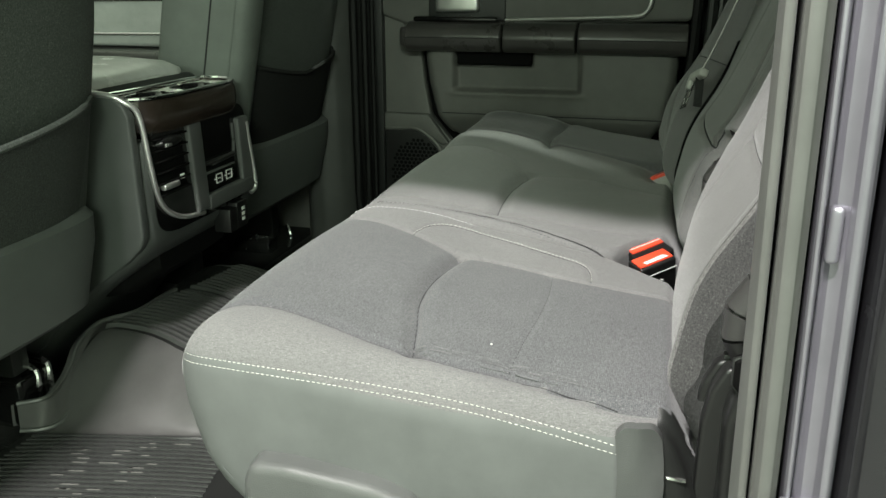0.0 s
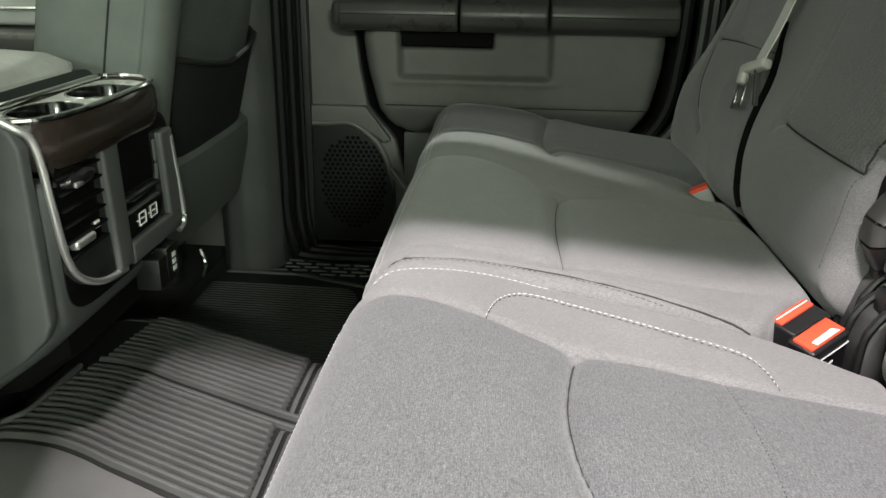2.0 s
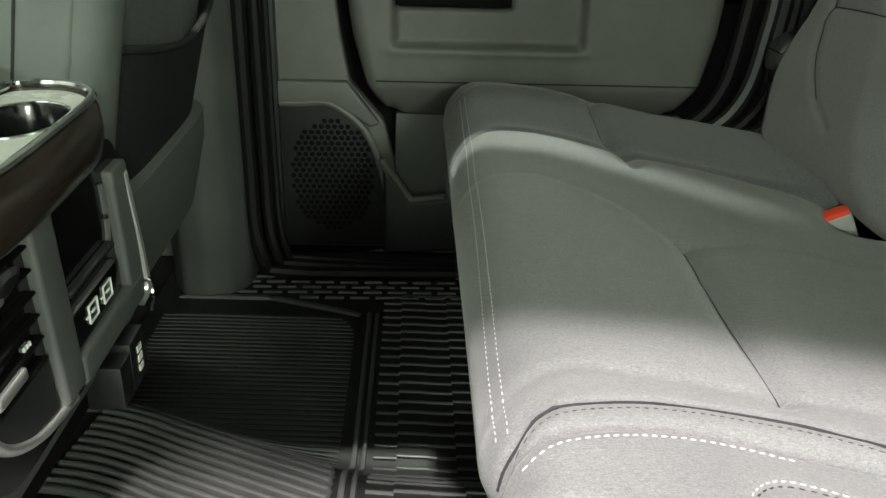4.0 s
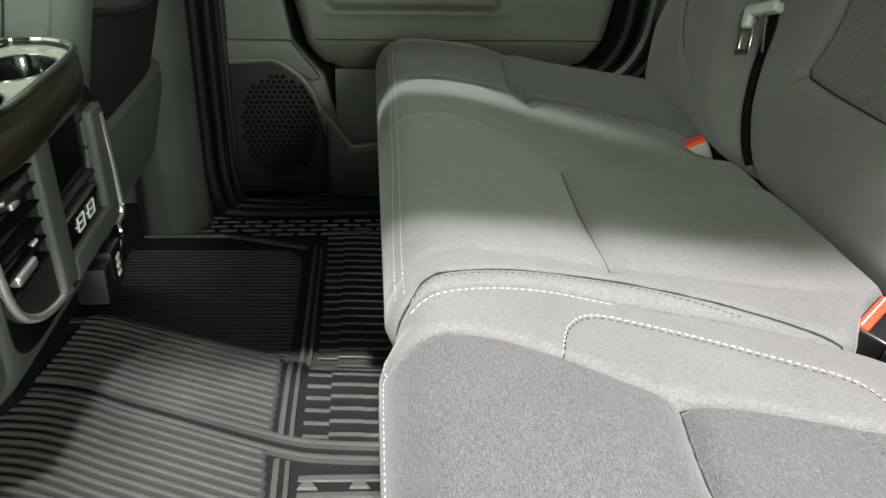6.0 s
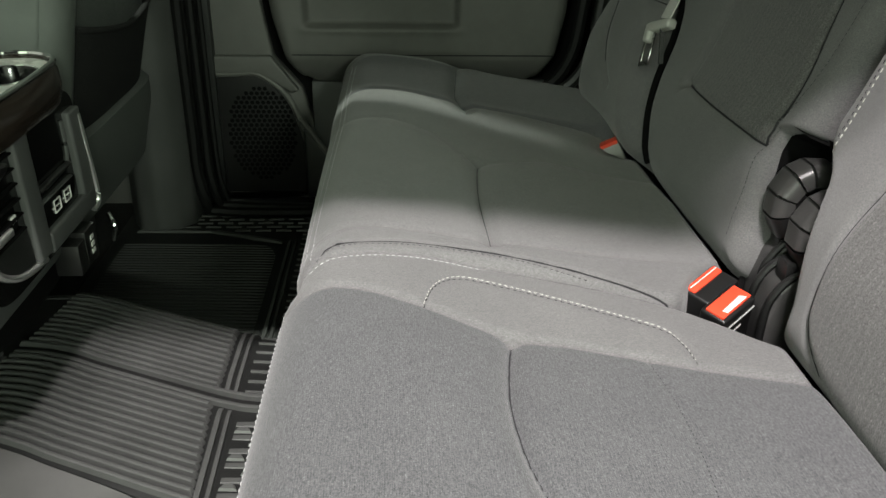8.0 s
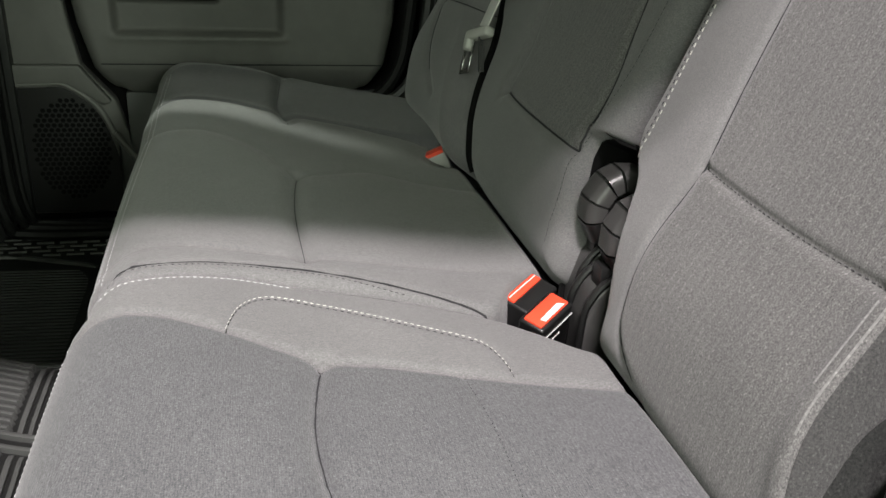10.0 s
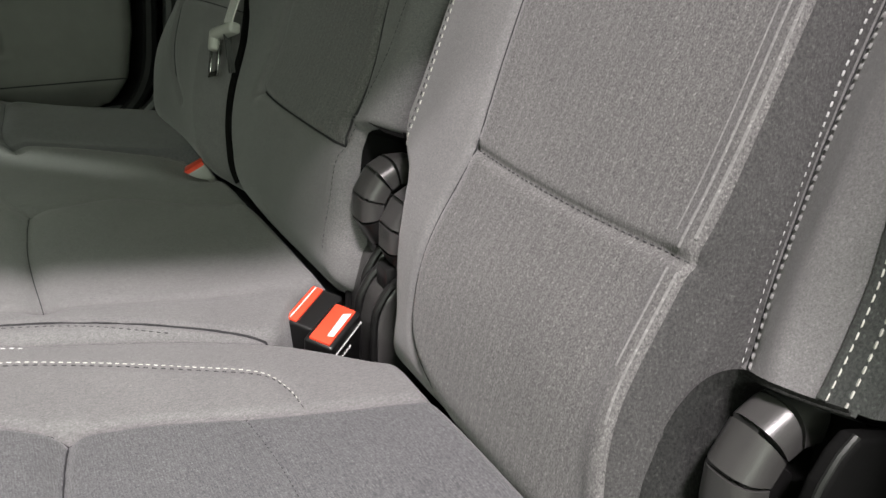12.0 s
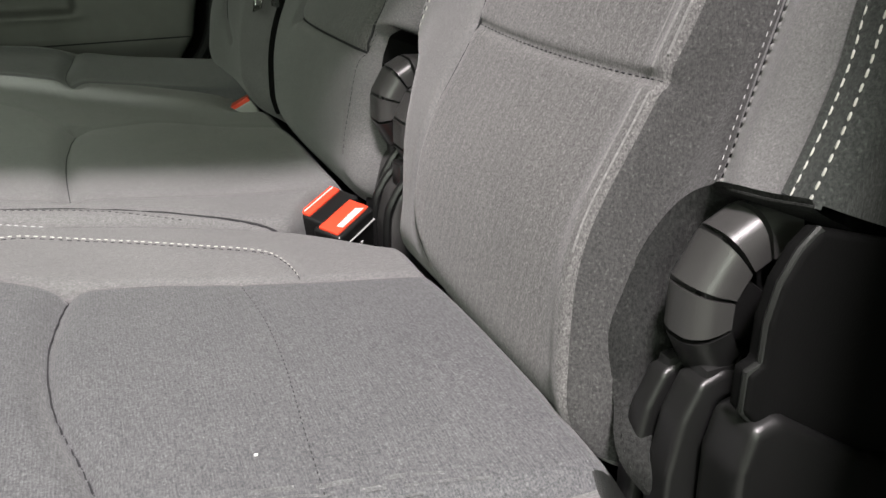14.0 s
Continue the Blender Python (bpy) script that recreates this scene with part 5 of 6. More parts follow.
part("side_cheek", prism([(-0.98, 0.06), (-0.98, 0.506), (-0.760, 0.505), (-0.738, 0.501), (-0.724, 0.490), (-0.717, 0.475), (-0.7145, 0.30), (-0.722, 0.284), (-0.745, 0.262), (-0.80, 0.222), (-0.85, 0.180), (-0.92, 0.105)], "y", 1.0010, 1.0175, 0.004, 3), VINYL_FRONT, console)
face = part("rear_panel", loft([slab(-0.74, 1.034, 1.326, 0.288, 0.464), slab(-0.7125, 1.036, 1.322, 0.291, 0.460)]), GLOSS_BLACK, console)
hoop = spline([(-0.95, 1.001, 0.509), (-0.82, 1.000, 0.508), (-0.752, 1.003, 0.505), (-0.726, 1.010, 0.494), (-0.714, 1.021, 0.475), (-0.710, 1.029, 0.410), (-0.710, 1.039, 0.362), (-0.710, 1.053, 0.336), (-0.710, 1.078, 0.318), (-0.710, 1.112, 0.306), (-0.710, 1.160, 0.300)], 8)
part("chrome_hoop", tube(hoop, 0.0042, 10), SATIN, face, "satin chrome hoop")
part("chrome_hoop", tube(spline([(-0.706, 1.310, 0.422), (-0.705, 1.317, 0.380), (-0.705, 1.326, 0.337), (-0.705, 1.328, 0.304), (-0.707, 1.313, 0.295)], 8), 0.0040, 8), SATIN, face, "satin chrome hoop")


def upright_bar(y0, y1, z0, z1, lean):
    prof = [(y0, z1), (y1, z1), (y1 + lean, z0), (y0 + 1.2 * lean, z0)]
    return part("upright", prism(prof, "x", -0.732, -0.704, 0.004, 3), PLASTIC_GREY, face)


upright_bar(1.128, 1.164, 0.304, 0.458, 0.010)
upright_bar(1.280, 1.316, 0.304, 0.432, 0.008)
part("cross_bar", rbox((-0.735, 1.172, 0.300), (-0.703, 1.318, 0.326), 0.005, 3), PLASTIC_GREY, face)
for k in range(6):
    part("vent_slat", rbox((-0.7135, 1.045, 0.352 + 0.0165 * k), (-0.7075, 1.130, 0.3545 + 0.0165 * k), 0.001, 1), MATTE_BLACK, face)
part("vent_tab", loft([oval(-0.716, 1.080, 0.427, 0.030, 0.010, 2), oval(-0.704, 1.082, 0.430, 0.026, 0.008, 2), oval(-0.700, 1.084, 0.431, 0.014, 0.004, 2)]), CAP_BLACK, face)
# Satin bar that stands in for the highlight on the tab.
part("tab_glint", rbox((-0.704, 1.060, 0.4235), (-0.700, 1.076, 0.4295), 0.002, 2), SATIN, face)
part("lower_fascia", prism([(1.042, 0.350), (1.130, 0.354), (1.135, 0.308), (1.085, 0.315), (1.057, 0.332)], "x", -0.7135, -0.7085, 0.002, 2), PLASTIC_DARK, face)
wheel = part("vent_wheel", rbox((-0.718, 1.054, 0.360), (-0.704, 1.094, 0.369), 0.003, 3), SATIN, face, "chrome thumb wheel")
for k in range(3):
    part("vent_mark", rbox((-0.7125, 1.106 + 0.004 * k, 0.366), (-0.7105, 1.1085 + 0.004 * k, 0.374), 0.0005, 1), PRINT, face)
part("screen_slat", rbox((-0.7135, 1.176, 0.372), (-0.705, 1.268, 0.378), 0.002, 1), CAP_BLACK, face)
part("screen_slat", rbox((-0.7135, 1.176, 0.356), (-0.708, 1.270, 0.360), 0.001, 1), PLASTIC_GREY, face)
part("vent_frame", tube(spline([(-0.712, 1.272, 0.425), (-0.712, 1.274, 0.395), (-0.712, 1.270, 0.376), (-0.712, 1.255, 0.372), (-0.712, 1.20, 0.370)], 6), 0.0030, 6), PLASTIC_GREY, face)
part("socket_plate", rbox((-0.7135, 1.176, 0.328), (-0.7075, 1.278, 0.359), 0.003, 2), GLOSS_BLACK, face)
for k in range(2):
    y0 = 1.201 + 0.032 * k
    for a, b in (((0.0, 0.338), (0.0, 0.352)), ((0.0, 0.352), (0.018, 0.352)), ((0.018, 0.352), (0.018, 0.338)), ((0.0, 0.338), (0.018, 0.338)), ((-0.006, 0.345), (0.0, 0.345)), ((0.005, 0.345), (0.013, 0.345))):
        part("socket_mark", tube([(-0.7065, y0 + a[0], a[1]), (-0.7065, y0 + b[0], b[1])], 0.0009, 5, up=(1, 0, 0)), PRINT, face)
flap = part("usb_flap", rbox((-0.725, 1.212, 0.250), (-0.694, 1.238, 0.290), 0.003, 2), CAP_BLACK, console)
part("flap_plate", rbox((-0.712, 1.238, 0.250), (-0.694, 1.275, 0.296), 0.003, 2), CAP_BLACK, flap)
for k in range(3):
    part("flap_mark", rbox((-0.6945, 1.252, 0.262 + 0.009 * k), (-0.6930, 1.262, 0.2675 + 0.009 * k), 0), PRINT, flap)
part("under_tray", loft([slab(-1.10, 1.06, 1.28, 0.10, 0.27), slab(-0.80, 1.06, 1.29, 0.18, 0.27), slab(-0.745, 1.08, 1.28, 0.22, 0.275)]), MATTE_BLACK, console)
# top: tray with chrome rim, two cup wells, glossy skirt below
rim_line = [(-0.80, 1.028), (-0.775, 1.024), (-0.738, 1.027), (-0.714, 1.046), (-0.703, 1.10), (-0.703, 1.20), (-0.706, 1.262), (-0.716, 1.292), (-0.740, 1.312), (-0.770, 1.312), (-0.786, 1.295), (-0.788, 1.20), (-0.790, 1.10)]
ring_pts = []
n = len(rim_line)
for i in range(n):
    a, b, c, d = (np.array(rim_line[(i + k) % n]) for k in (-1, 0, 1, 2))
    for k in range(5):
        t = k / 5
        ring_pts.append(0.5 * (2 * b + (c - a) * t + (2 * a - 5 * b + 4 * c - d) * t * t + (3 * b - a - 3 * c + d) * t ** 3))
centre = np.mean(ring_pts, axis=0)


def ring_at(scale, z, grow=0.0):
    out = []
    for p in ring_pts:
        v = p - centre
        q = centre + v * scale + grow * v / np.linalg.norm(v)
        out.append((q[0], q[1], z))
    return out


part("tray_skirt", loft([ring_at(1.0, 0.4450, -0.002), ring_at(1.0, 0.4500, 0.004), ring_at(1.0, 0.4670, 0.008), ring_at(1.0, 0.4850, 0.006), ring_at(1.0, 0.4930, 0.001), ring_at(1.0, 0.4910, -0.006), ring_at(1.0, 0.4590, -0.008)], False), SKIRT, console, "glossy dark skirt of the tray")
part("chrome_rim", tube([Vector(p) for p in ring_at(1.0, 0.4950)], 0.0035, 8, True), CHROME, console, "polished chrome tray rim")
CUPS = ((-0.747, 1.106, 0.0335), (-0.744, 1.222, 0.0345))
plate = bmesh.new()
loops = [ring_at(1.0, 0.4905, -0.005)] + [[(cx + r * math.cos(a), cy + 1.35 * r * math.sin(a), 0.4905) for a in np.linspace(0, 2 * math.pi, 33)[:-1]] for cx, cy, r in CUPS]
rim_edges = []
for loop in loops:
    vs = [plate.verts.new(p) for p in loop]
    rim_edges += [plate.edges.new((vs[k], vs[(k + 1) % len(vs)])) for k in range(len(vs))]
bmesh.ops.triangle_fill(plate, use_beauty=True, use_dissolve=False, edges=rim_edges)
bmesh.ops.recalc_face_normals(plate, faces=plate.faces)
part("tray_plate", plate, SILVER_PLATE, console, "bright silver tray plate")
for cx, cy, rr in CUPS:
    well = bmesh.new()
    rings = [[well.verts.new((cx + r2 * math.cos(a), cy + 1.35 * r2 * math.sin(a), z)) for a in np.linspace(0, 2 * math.pi, 33)[:-1]] for r2, z in ((rr + 0.001, 0.4895), (rr + 0.001, 0.4918), (rr - 0.001, 0.4914), (rr - 0.002, 0.4890), (rr - 0.003, 0.452))]
    for p, q in zip(rings, rings[1:]):
        for k in range(32):
            well.faces.new((p[k], p[(k + 1) % 32], q[(k + 1) % 32], q[k]))
    well.faces.new(rings[-1])
    bmesh.ops.recalc_face_normals(well, faces=well.faces)
    part("cup_well", well, GLOSS_BLACK, console, "deep black cup holder")
    part("cup_rim", tube([(cx + (rr + 0.0005) * math.cos(a), cy + 1.35 * (rr + 0.0005) * math.sin(a), 0.4912) for a in np.linspace(0, 2 * math.pi, 41)[:-1]], 0.0012, 6, True), CHROME, console)
part("lid", loft([slab(-1.50, 1.08, 1.28, 0.48, 0.515, 5), slab(-1.40, 1.03, 1.31, 0.480, 0.530, 5), slab(-0.92, 1.025, 1.31, 0.480, 0.531, 5), slab(-0.845, 1.028, 1.308, 0.482, 0.527, 5), slab(-0.815, 1.035, 1.300, 0.484, 0.518, 5), slab(-0.806, 1.05, 1.28, 0.488, 0.508, 4)]), LID_GREY, console, "padded grey armrest lid")

settle(console, (-0.10, 0.10, 0.66), 1.035)

# ---- front seats, seen from behind ----


def front_seat(name, y0, y1, x_back, label, pocket_shift=0.0, inner_side=0, pocket_cloth=None):
    """Seat back with bolsters, a map pocket of cloth, a lower panel and the cushion with its rails."""
    seat = empty(name, (x_back, 0.5 * (y0 + y1), 0.0))
    tagged(seat, label, "car seat", "front seats")
    yc, hy = 0.5 * (y0 + y1), 0.5 * (y1 - y0)

    def ring(z, half, x0, x1, p=5.0, n=40):
        out = []
        for k in range(n):
            a = 2 * math.pi * k / n
            c, s = math.cos(a), math.sin(a)
            out.append((0.5 * (x0 + x1) + math.copysign(abs(c) ** (2 / p), c) * 0.5 * (x1 - x0), yc + math.copysign(abs(s) ** (2 / p), s) * half, z))
        return out

    tilt = 0.20
    zs = [0.20, 0.23, 0.30, 0.40, 0.50, 0.60, 0.70, 0.80, 0.90, 0.95]
    body = [ring(z, hy * (0.90 + 0.10 * float(step(z, 0.2, 0.32)) - 0.25 * float(step(z, 0.62, 0.97))), x_back - 0.15 + tilt * (z - 0.3), x_back + tilt * (z - 0.3) - 0.03 * float(step(z, 0.27, 0.19)), 4.5) for z in zs]
    part("seat_back", loft(body), CLOTH_FRONT, seat)

    def back_x(z):
        return x_back + tilt * (z - 0.3)

    # pocket: a soft sheet standing proud of the back, with a rolled hem
    rows = []
    for i in range(15):
        z = 0.338 + (0.484 - 0.338) * i / 14
        row = []
        for j in range(25):
            v = -1 + 2 * j / 24
            w = hy * (0.80 + 0.10 * i / 14)
            hem = 0.012 * (1 - v * v) * (i / 14) ** 2
            row.append((back_x(z) + 0.006 + -0.012 * v ** 6 + 0.018 * (1 - v ** 4) * (0.4 + 0.6 * i / 14), yc + pocket_shift + v * w, z - hem * 1.4 + 0.02 * abs(v) * i / 14))
        rows.append(row)
    bm = bmesh.new()
    grid = [[bm.verts.new(p) for p in r] for r in rows]
    inner = [[bm.verts.new((p[0] - 0.006, p[1], p[2])) for p in r] for r in rows]
    for i in range(14):
        for j in range(24):
            bm.faces.new((grid[i][j], grid[i][j + 1], grid[i + 1][j + 1], grid[i + 1][j]))
            bm.faces.new((inner[i][j], inner[i + 1][j], inner[i + 1][j + 1], inner[i][j + 1]))
    for j in range(24):
        bm.faces.new((grid[14][j], grid[14][j + 1], inner[14][j + 1], inner[14][j]))
        bm.faces.new((grid[0][j + 1], grid[0][j], inner[0][j], inner[0][j + 1]))
    for i in range(14):
        bm.faces.new((grid[i][0], grid[i + 1][0], inner[i + 1][0], inner[i][0]))
        bm.faces.new((grid[i + 1][24], grid[i][24], inner[i][24], inner[i + 1][24]))
    bmesh.ops.recalc_face_normals(bm, faces=bm.faces)
    part("map_pocket", bm, pocket_cloth or CLOTH_POCKET, seat)
    part("pocket_hem", tube([Vector(p) + Vector((0.0, 0, 0)) for p in rows[14][2:-2]], 0.0045, 8), pocket_cloth or CLOTH_FRONT, seat, "rolled cloth hem")
    part("lower_panel", loft([ring(0.175, hy * 0.86, x_back - 0.14, x_back - 0.03, 5), ring(0.20, hy * 0.90, x_back - 0.14, x_back + 0.006, 5), ring(0.30, hy * 0.93, x_back - 0.14, x_back + 0.030, 5), ring(0.335, hy * 0.94, x_back - 0.14, x_back + 0.030, 5), ring(0.345, hy * 0.93, x_back - 0.14, x_back + 0.018, 5)]), VINYL_SEAT, seat, "grey vinyl lower panel")
    part("seat_cushion", loft([ring(0.16, hy * 0.95, x_back - 0.62, x_back - 0.08, 5), ring(0.20, hy, x_back - 0.64, x_back - 0.08, 5), ring(0.30, hy, x_back - 0.64, x_back - 0.10, 5), ring(0.34, hy * 0.9, x_back - 0.60, x_back - 0.12, 5)]), CLOTH_FRONT, seat)
    # The door light on the inner side is put into a paler vinyl.
    if inner_side:
        w = inner_side
        face = [(x_back - 0.16, 0.30), (x_back - 0.01, 0.30), (x_back + 0.03, 0.50), (x_back + 0.075, 0.72), (x_back + 0.10, 0.86), (x_back - 0.05, 0.86)]
        part("inner_bolster", prism(face, "y", yc + w * hy - 0.012, yc + w * hy + 0.016, 0.010, 4), SEAT_SIDE_LIT, seat, "vinyl side bolster, coloured paler for the light on it")
        roll = [oval(0, 0, 0, 0.036, 0.050, 2.5, 24) for _ in range(9)]
        rings = []
        for i, sec in enumerate(roll):
            z = 0.36 + 0.52 * i / 8
            rings.append([(x_back - 0.022 + 0.2 * (z - 0.3) + p[2] * 0.8, yc + w * (hy - 0.026) + p[1], z) for p in sec])
        part("bolster_roll", loft(rings), SEAT_SIDE_LIT, seat, "vinyl edge roll, coloured paler for the light on it")
        part("bolster_seam", tube([(x_back - 0.06 + 0.2 * (z - 0.3), yc + w * hy - 0.0125 * 1.0, z) for z in np.linspace(0.31, 0.84, 12)], 0.0015, 6), THREAD_DARK, seat)
    for s in (-1, 1):
        part("seat_rail", rbox((x_back - 0.62, yc + s * hy * 0.72 - 0.025, 0.0), (x_back - 0.13, yc + s * hy * 0.72 + 0.025, 0.05), 0.006), STEEL, seat, "steel seat rail")
        part("seat_riser", rbox((x_back - 0.55, yc + s * hy * 0.72 - 0.018, 0.04), (x_back - 0.12, yc + s * hy * 0.72 + 0.018, 0.17), 0.006), PLASTIC_DARK, seat)
    return seat


front_seat("front_seat", 0.50, 1.03, -0.80, "dark grey cloth driver seat back with a map pocket")
# This seat's pocket is near black: the shade on it is put into the colour.
front_seat("front_seat", 1.40, 1.90, -0.80, "dark grey cloth passenger seat back with a map pocket", 0.0, -1, CLOTH_SHADED)
passenger = bpy.data.objects["front_seat.001"]
part("rail_rod", tube(spline([(-0.872, 1.795, 0.030), (-0.868, 1.800, 0.055), (-0.880, 1.808, 0.082)], 6), 0.0050, 8), CHROME, passenger, "bright steel rod at a seat rail end")
# rail cap at the driver seat's rear foot
cap = empty("seat_rail_cap", (-0.89, 0.93, 0.02))
tagged(cap, "shiny black seat rail end cap at the mat edge", "rail cap")
part("cap_block", rbox((-0.965, 0.930, 0.0), (-0.905, 1.000, 0.085), 0.016, 4), GLOSS_BLACK, cap)
# Three chrome rods stand in for the glints on the glossy cap.
for x, y, h in ((-0.925, 0.938, 0.070), (-0.918, 0.968, 0.084), (-0.915, 0.990, 0.088)):
    part("rail_rod", tube(spline([(x + 0.004, y, 0.012), (x + 0.012, y, h * 0.6), (x + 0.004, y + 0.003, h), (x - 0.03, y + 0.006, h + 0.006)], 6), 0.0055, 8), CHROME, cap, "bright steel rod at a seat rail end")

# ---- belts, buckles, hinges ----


def axes(at, along, normal):
    """A pose at a place, x along one direction, z as near as can be to a normal."""
    x = Vector(along).normalized()
    z = (Vector(normal) - x * x.dot(Vector(normal))).normalized()
    y = z.cross(x)
    m = Matrix((x, y, z)).transposed().to_4x4()
    m.translation = at
    return m


def buckle(m, label, case_material, w=0.052, length=0.070, lo=-0.013, hi=0.013, b0=-0.010, b1=0.010, strip=True, proud=0.0020):
    """Seat belt buckle: case, red press button with a pale lettered strip, tongue slot."""
    b = empty("seat_belt_buckle")
    tagged(b, label, "seat belt buckle", "rear seat belt buckles")
    b.matrix_world = m

    def put(nm, bm, mat, lab=""):
        ob = part(nm, bm, mat, None, lab)
        ob.parent = b
        return ob

    put("case", rbox((-w / 2, lo, -length), (w / 2, hi, 0), 0.0035, 3), case_material)
    put("button", rbox((-w * 0.45, b0, -0.004), (w * 0.45, b1, proud), 0.0014, 2), RED_BUTTON, "red press button")
    if strip:
        put("button_print", prism([(-w * 0.27, b0 + 0.0015), (w * 0.34, b0 + 0.0015), (w * 0.26, b0 + 0.0075), (-w * 0.30, b0 + 0.0065)], "z", 0.0016, 0.0026, 0.0), PRINT, "pale lettering strip")
        put("case_edge", rbox((-w * 0.5, lo - 0.001, -0.013), (w * 0.5, lo + 0.002, -0.0115), 0.0004, 1), PLASTIC_SILVER)
        for k in range(4):
            put("case_print", rbox((-0.010 + 0.0045 * k, lo - 0.0006, -0.026), (-0.007 + 0.0045 * k, lo + 0.001, -0.0235), 0), PRINT)
    else:
        put("slot_edge", rbox((-w * 0.42, b1 - 0.0045, 0.0012), (w * 0.42, b1 - 0.0035, 0.0028), 0), PRINT)
    return b


buckle(axes((-0.010, 1.040, 0.333), (0.78, 0.60, 0.22), (-0.25, -0.40, 0.88)), "black seat belt buckle with a narrow red button", CAP_BLACK, lo=-0.018, hi=0.014, b0=0.001, b1=0.012, strip=False)
buckle(axes((-0.005, 1.000, 0.333), (0.78, 0.60, 0.22), (-0.25, -0.40, 0.88)), "black seat belt buckle with a bright red button in the split", CAP_BLACK, lo=-0.014, hi=0.014)
buckle(axes((-0.0115, 1.503, 0.3215), (0.88, -0.13, 0.45), (-0.45, 0.0, 0.89)), "grey cased buckle with red button by the far seat", BUCKLE_GREY, w=0.040, length=0.060, lo=-0.010, hi=0.011, b0=-0.0095, b1=0.007, strip=False, proud=0.004)

belt = empty("seat_belt", (0.05, 1.5, 0.4))
tagged(belt, "grey webbing seat belt with latch tongue hanging before the backrest", "seat belt")
run = spline([(0.24, 1.575, 1.05), (0.14, 1.520, 0.75), (0.078, 1.492, 0.58), (0.049, 1.482, 0.513)], 8)
part("webbing", ribbon(run, (0.10, 0.95, 0.0), 0.046, 0.0016), WEBBING, belt)
# Same belt, lower end: its shade is put into a dark webbing colour.
part("webbing_fold", ribbon(spline([(0.046, 1.482, 0.503), (0.046, 1.476, 0.480), (0.046, 1.470, 0.452)], 6), (0.45, 0.80, 0.0), 0.026, 0.0016), WEBBING_SHADE, belt)
grip_pose = axes((0.043, 1.482, 0.503), (0.30, -0.85, 0.30), (-0.80, -0.35, 0.40))


def posed(bm):
    bmesh.ops.transform(bm, matrix=grip_pose, verts=bm.verts)
    return bm


part("tongue", posed(join(rbox((-0.024, -0.008, -0.008), (0.028, 0.006, 0.008), 0.005, 3), rbox((-0.028, -0.022, -0.007), (-0.014, 0.006, 0.007), 0.005, 3))), GRIP_GREY, belt, "grey latch tongue grip")
part("blade", posed(join(rbox((-0.030, -0.056, -0.0012), (-0.0245, -0.014, 0.0012), 0.0008, 1), rbox((-0.012, -0.056, -0.0012), (-0.0065, -0.006, 0.0012), 0.0008, 1), rbox((-0.030, -0.056, -0.0012), (-0.0065, -0.049, 0.0012), 0.0008, 1))), STEEL, belt, "steel tongue blade")


def wedge(cx, cz, r0, r1, a0, a1, y0, y1, bevel=0.006, squash=1.0):
    """A slice of a barrel that lies across the cab, between two angles in degrees."""
    n = 2
    arc = [radians(a0 + (a1 - a0) * k / n) for k in range(n + 1)]
    pts = [(cx + r1 * math.cos(a), cz + squash * r1 * math.sin(a)) for a in arc] + [(cx + r0 * math.cos(a), cz + squash * r0 * math.sin(a)) for a in reversed(arc)]
    bm = prism(pts, "y", y0, y1, 0.0)
    ed = [e for e in bm.edges if all(math.hypot(v.co.x - cx, (v.co.z - cz) / squash) > r1 * 0.98 for v in e.verts) and abs(e.verts[0].co.y - e.verts[1].co.y) < 1e-5]
    bmesh.ops.bevel(bm, geom=ed, offset=bevel, segments=3, affect="EDGES", profile=0.5, clamp_overlap=True)
    return bm


def hinge_cap(cx, cz, r, y0, y1, parent, bevel=0.008):
    part("hinge_core", wedge(cx, cz, 0.004, r - 0.003, 20, 300, y0 + 0.002, y1 - 0.002, 0.006), CAP_BLACK, parent)
    for a0, a1 in ((60, 112), (115, 158), (161, 200), (203, 250)):
        part("hinge_shell", wedge(cx, cz, r - 0.014, r, a0, a1, y0, y1, bevel), SHELL_GREY, parent)


CAP_RIM = [(0.014, 0.048), (-0.012, 0.049), (-0.030, 0.0395), (-0.0450, 0.0150), (-0.0455, -0.012), (-0.032, -0.038), (-0.008, -0.048)]


def facet(p, q, hub, deep, y0, y1, bevel):
    """A flat shell of a hinge cap between two corners of its outline, with a rounded shoulder at either end."""
    p, q, c = Vector(p), Vector(q), Vector(hub)
    d = (q - p).normalized() * 0.0016
    out = [p + d, q - d]
    pts = [tuple(v) for v in out] + [tuple(c + (v - c) * deep) for v in reversed(out)]
    bm = prism(pts, "y", y0, y1, 0.0)
    ed = [e for e in bm.edges if all(min((Vector((v.co.x, v.co.z)) - o).length for o in out) < 1e-5 for v in e.verts) and abs(e.verts[0].co.y - e.verts[1].co.y) < 1e-5]
    bmesh.ops.bevel(bm, geom=ed, offset=bevel, segments=5, affect="EDGES", profile=0.5, clamp_overlap=True)
    return bm


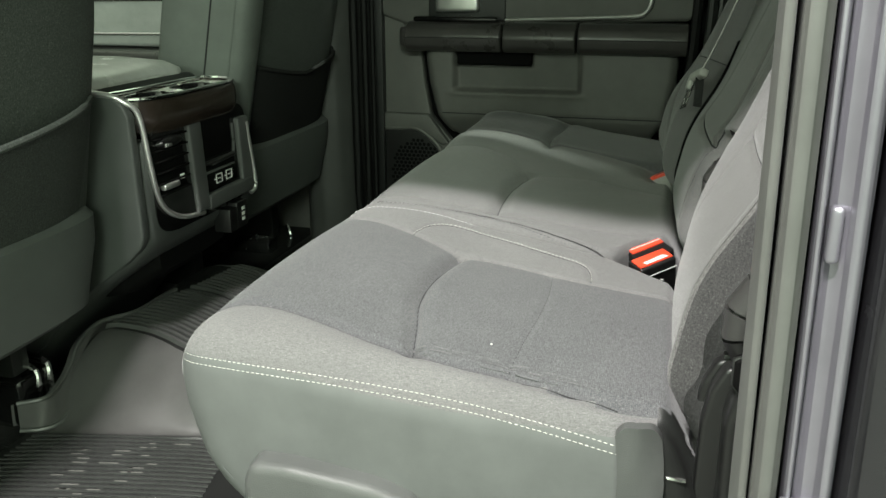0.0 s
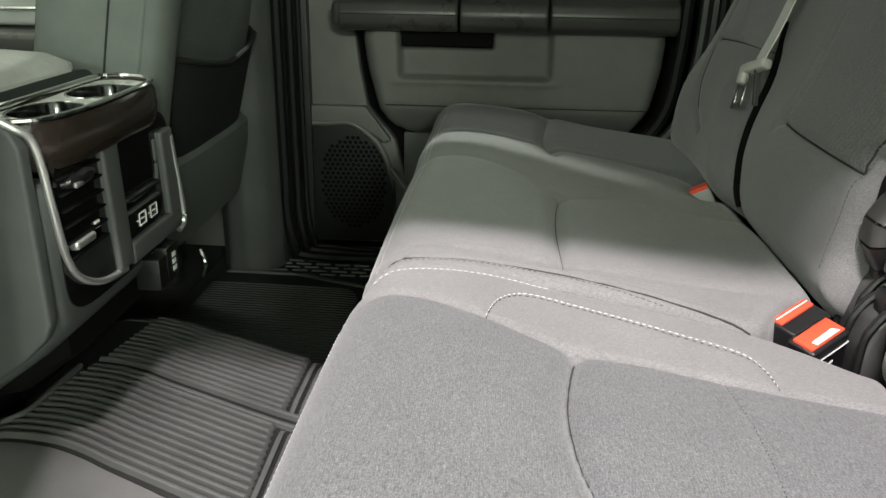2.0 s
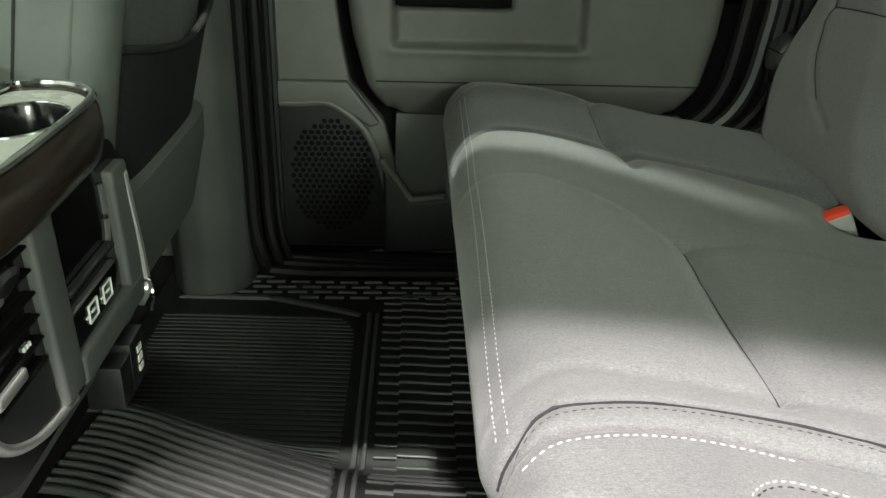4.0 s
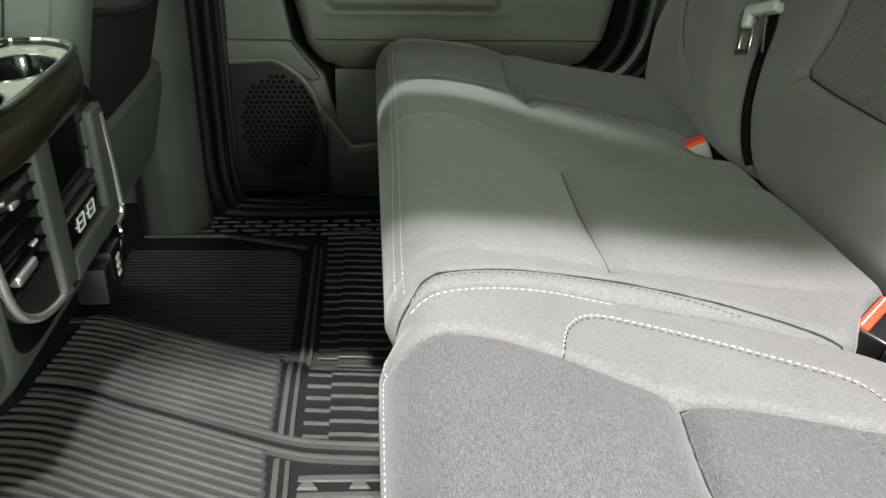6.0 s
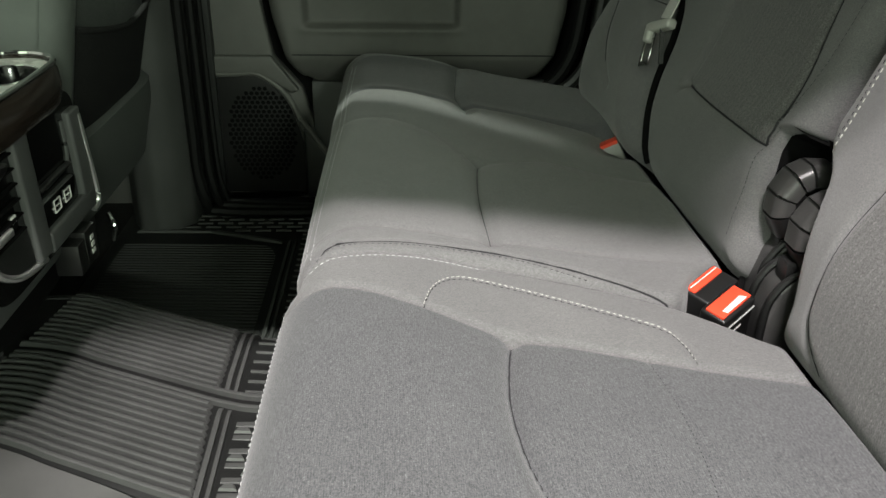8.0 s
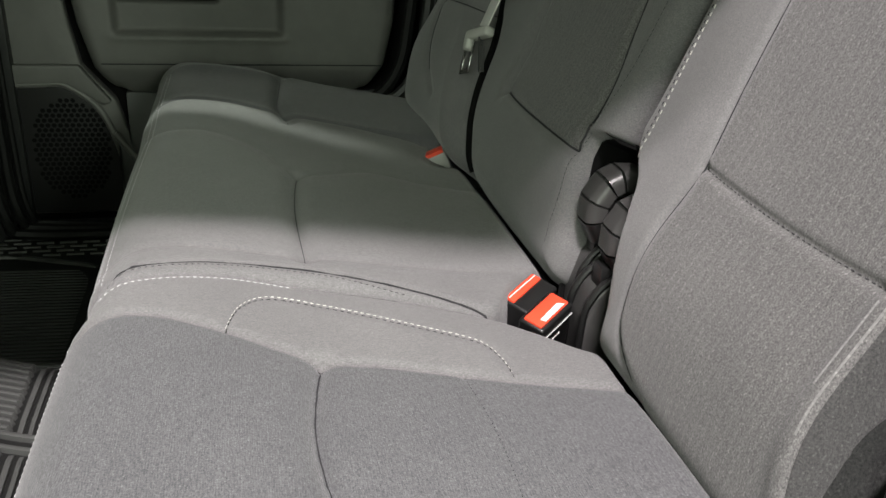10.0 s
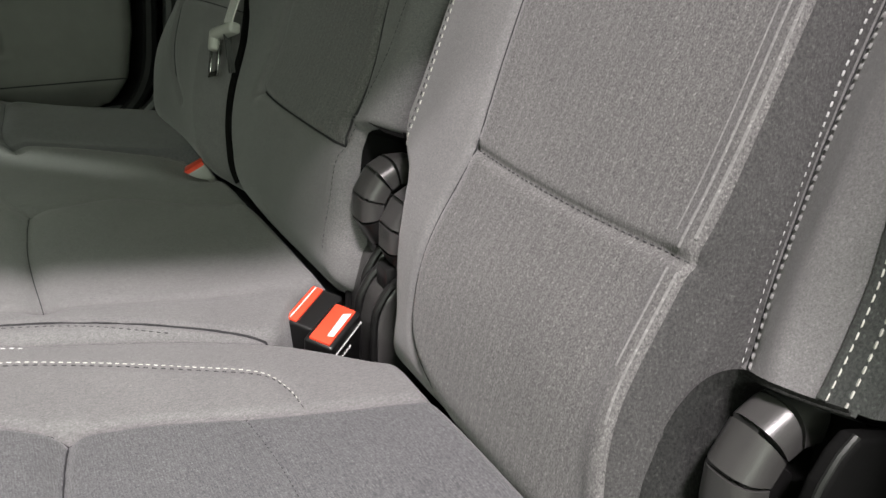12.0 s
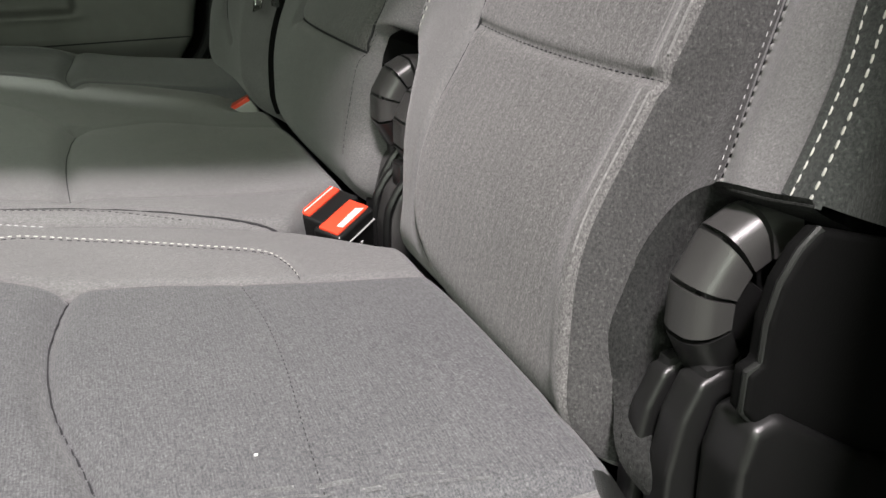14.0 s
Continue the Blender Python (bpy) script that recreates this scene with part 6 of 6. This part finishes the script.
def faceted_cap(cx, cz, k, y0, y1, parent):
    """A hinge cap of flat shells round a dark core, with a small end plate towards the door."""
    rim = [(cx + k * x, cz + k * z) for x, z in CAP_RIM]
    for j, (p, q) in enumerate(zip(rim, rim[1:])):
        # Downward shells are near black: the cap's underside shade is in the colour.
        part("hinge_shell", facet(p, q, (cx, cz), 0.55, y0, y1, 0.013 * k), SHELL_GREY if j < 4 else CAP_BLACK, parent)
    core = [(cx + 0.955 * k * x, cz + 0.955 * k * z) for x, z in CAP_RIM]
    part("hinge_core", prism(core + [(cx + 0.027 * k, cz - 0.04 * k), (cx + 0.027 * k, cz + 0.04 * k)], "y", y0 + 0.010, y1 - 0.004, 0.004, 2), CAP_BLACK, parent)
    end = [(-0.032, 0.030), (-0.040, 0.014), (-0.040, -0.008), (-0.008, -0.018), (-0.004, 0.008)]
    part("hinge_end", prism([(cx + k * x, cz + k * z) for x, z in end], "y", y0 + 0.003, y0 + 0.014, 0.003, 2), CAP_BLACK, parent)


mid_hinge = empty("recliner_cover", (0.09, 1.06, 0.3))
tagged(mid_hinge, "pair of black plastic hinge covers in the gap between the backrests", "seat hinge")
faceted_cap(0.089, 0.408, 0.92, 1.048, 1.088, mid_hinge)
faceted_cap(0.093, 0.395, 0.90, 0.998, 1.039, mid_hinge)
for yc, x0, dz in ((1.072, 0.052, -0.012), (1.022, 0.040, -0.026)):
    # strap that bends over the cushion edge, with raised edges and a cap block
    prof = [(x0 + 0.052, 0.388 + dz), (x0 + 0.020, 0.384 + dz), (x0 + 0.004, 0.368 + dz), (x0 - 0.004, 0.340 + dz), (x0 - 0.004, 0.22), (x0 + 0.052, 0.22)]
    strap = part("bracket", prism(prof, "y", yc - 0.020, yc + 0.020, 0.006, 3), SHELL_GREY, mid_hinge)
    for s in (-1, 1):
        edge = [(x + (-0.001), yc + s * 0.018, z + 0.001) for x, z in prof[:5]]
        part("bracket_edge", tube(spline(edge, 6), 0.0040, 8, up=(0, 1, 0)), CAP_BLACK, strap)
    part("bracket_tab", rbox((x0 + 0.010, yc - 0.012, 0.372 + dz), (x0 + 0.050, yc + 0.010, 0.396 + dz), 0.004, 2), CAP_BLACK, strap)
# Black plate added behind the hinges to darken the gap.
part("gap_backing", rbox((0.118, 0.97, 0.26), (0.130, 1.13, 0.470), 0.004), MATTE_BLACK, mid_hinge)

end_hinge = empty("recliner_cover", (0.09, 0.6, 0.3))
tagged(end_hinge, "large black plastic hinge cover at the outer foot of the backrest", "seat hinge")
faceted_cap(0.098, 0.410, 1.0, 0.609, 0.641, end_hinge)
part("hinge_backing", rbox((0.115, 0.595, 0.28), (0.135, 0.690, 0.462), 0.004), MATTE_BLACK, end_hinge)
for y0, y1, dx, dz in ((0.6275, 0.641, 0.0, 0.0), (0.606, 0.6245, 0.005, 0.004)):
    shell = [(0.036 + dx, 0.18), (0.038 + dx, 0.330), (0.043 + dx, 0.356 + dz), (0.052 + dx, 0.375 + dz), (0.066 + dx, 0.380 + dz), (0.105, 0.374), (0.105, 0.18)]
    strap = part("foot_shell", prism(shell, "y", y0, y1, 0.004, 3), CAP_BLACK, end_hinge)
    part("foot_tab", rbox((0.056 + dx, y0 + 0.002, 0.364 + dz), (0.080 + dx, y1 - 0.001, 0.3815 + dz), 0.004, 2), CAP_BLACK, strap)
part("foot_box", prism([(0.060, 0.14), (0.057, 0.350), (0.062, 0.372), (0.078, 0.376), (0.151, 0.328), (0.30, 0.285), (0.30, 0.14)], "y", 0.574, 0.604, 0.007, 4), CAP_BLACK, end_hinge)
plate_edge = [(0.088, 0.462), (0.079, 0.454), (0.071, 0.440), (0.067, 0.422), (0.067, 0.402), (0.060, 0.399), (0.060, 0.379), (0.068, 0.370), (0.096, 0.357), (0.135, 0.336)]
side_plate = part("side_plate", prism(plate_edge + [(0.30, 0.29), (0.30, 0.40)], "y", 0.580, 0.592, 0.003, 3), MATTE_BLACK, end_hinge)
part("plate_rim", tube([(x + 0.001, 0.5835, z) for x, z in plate_edge[:8]], 0.0021, 8, up=(0, 1, 0)), PLASTIC_DARK, side_plate, "paler rounded plate rim")

far_hinge = empty("recliner_cover", (0.09, 1.87, 0.3))
tagged(far_hinge, "black plastic hinge cover at the far foot of the backrest", "seat hinge")
hinge_cap(0.085, 0.415, 0.040, 1.855, 1.900, far_hinge, 0.010)
part("foot_shell", rbox((0.06, 1.855, 0.10), (0.12, 1.90, 0.38), 0.01), CAP_BLACK, far_hinge)
part("latch_pin", tube(spline([(0.074, 1.868, 0.440), (0.066, 1.872, 0.432), (0.064, 1.876, 0.412), (0.070, 1.880, 0.396)], 6), 0.0045, 8), CHROME, far_hinge, "bright steel latch pin")
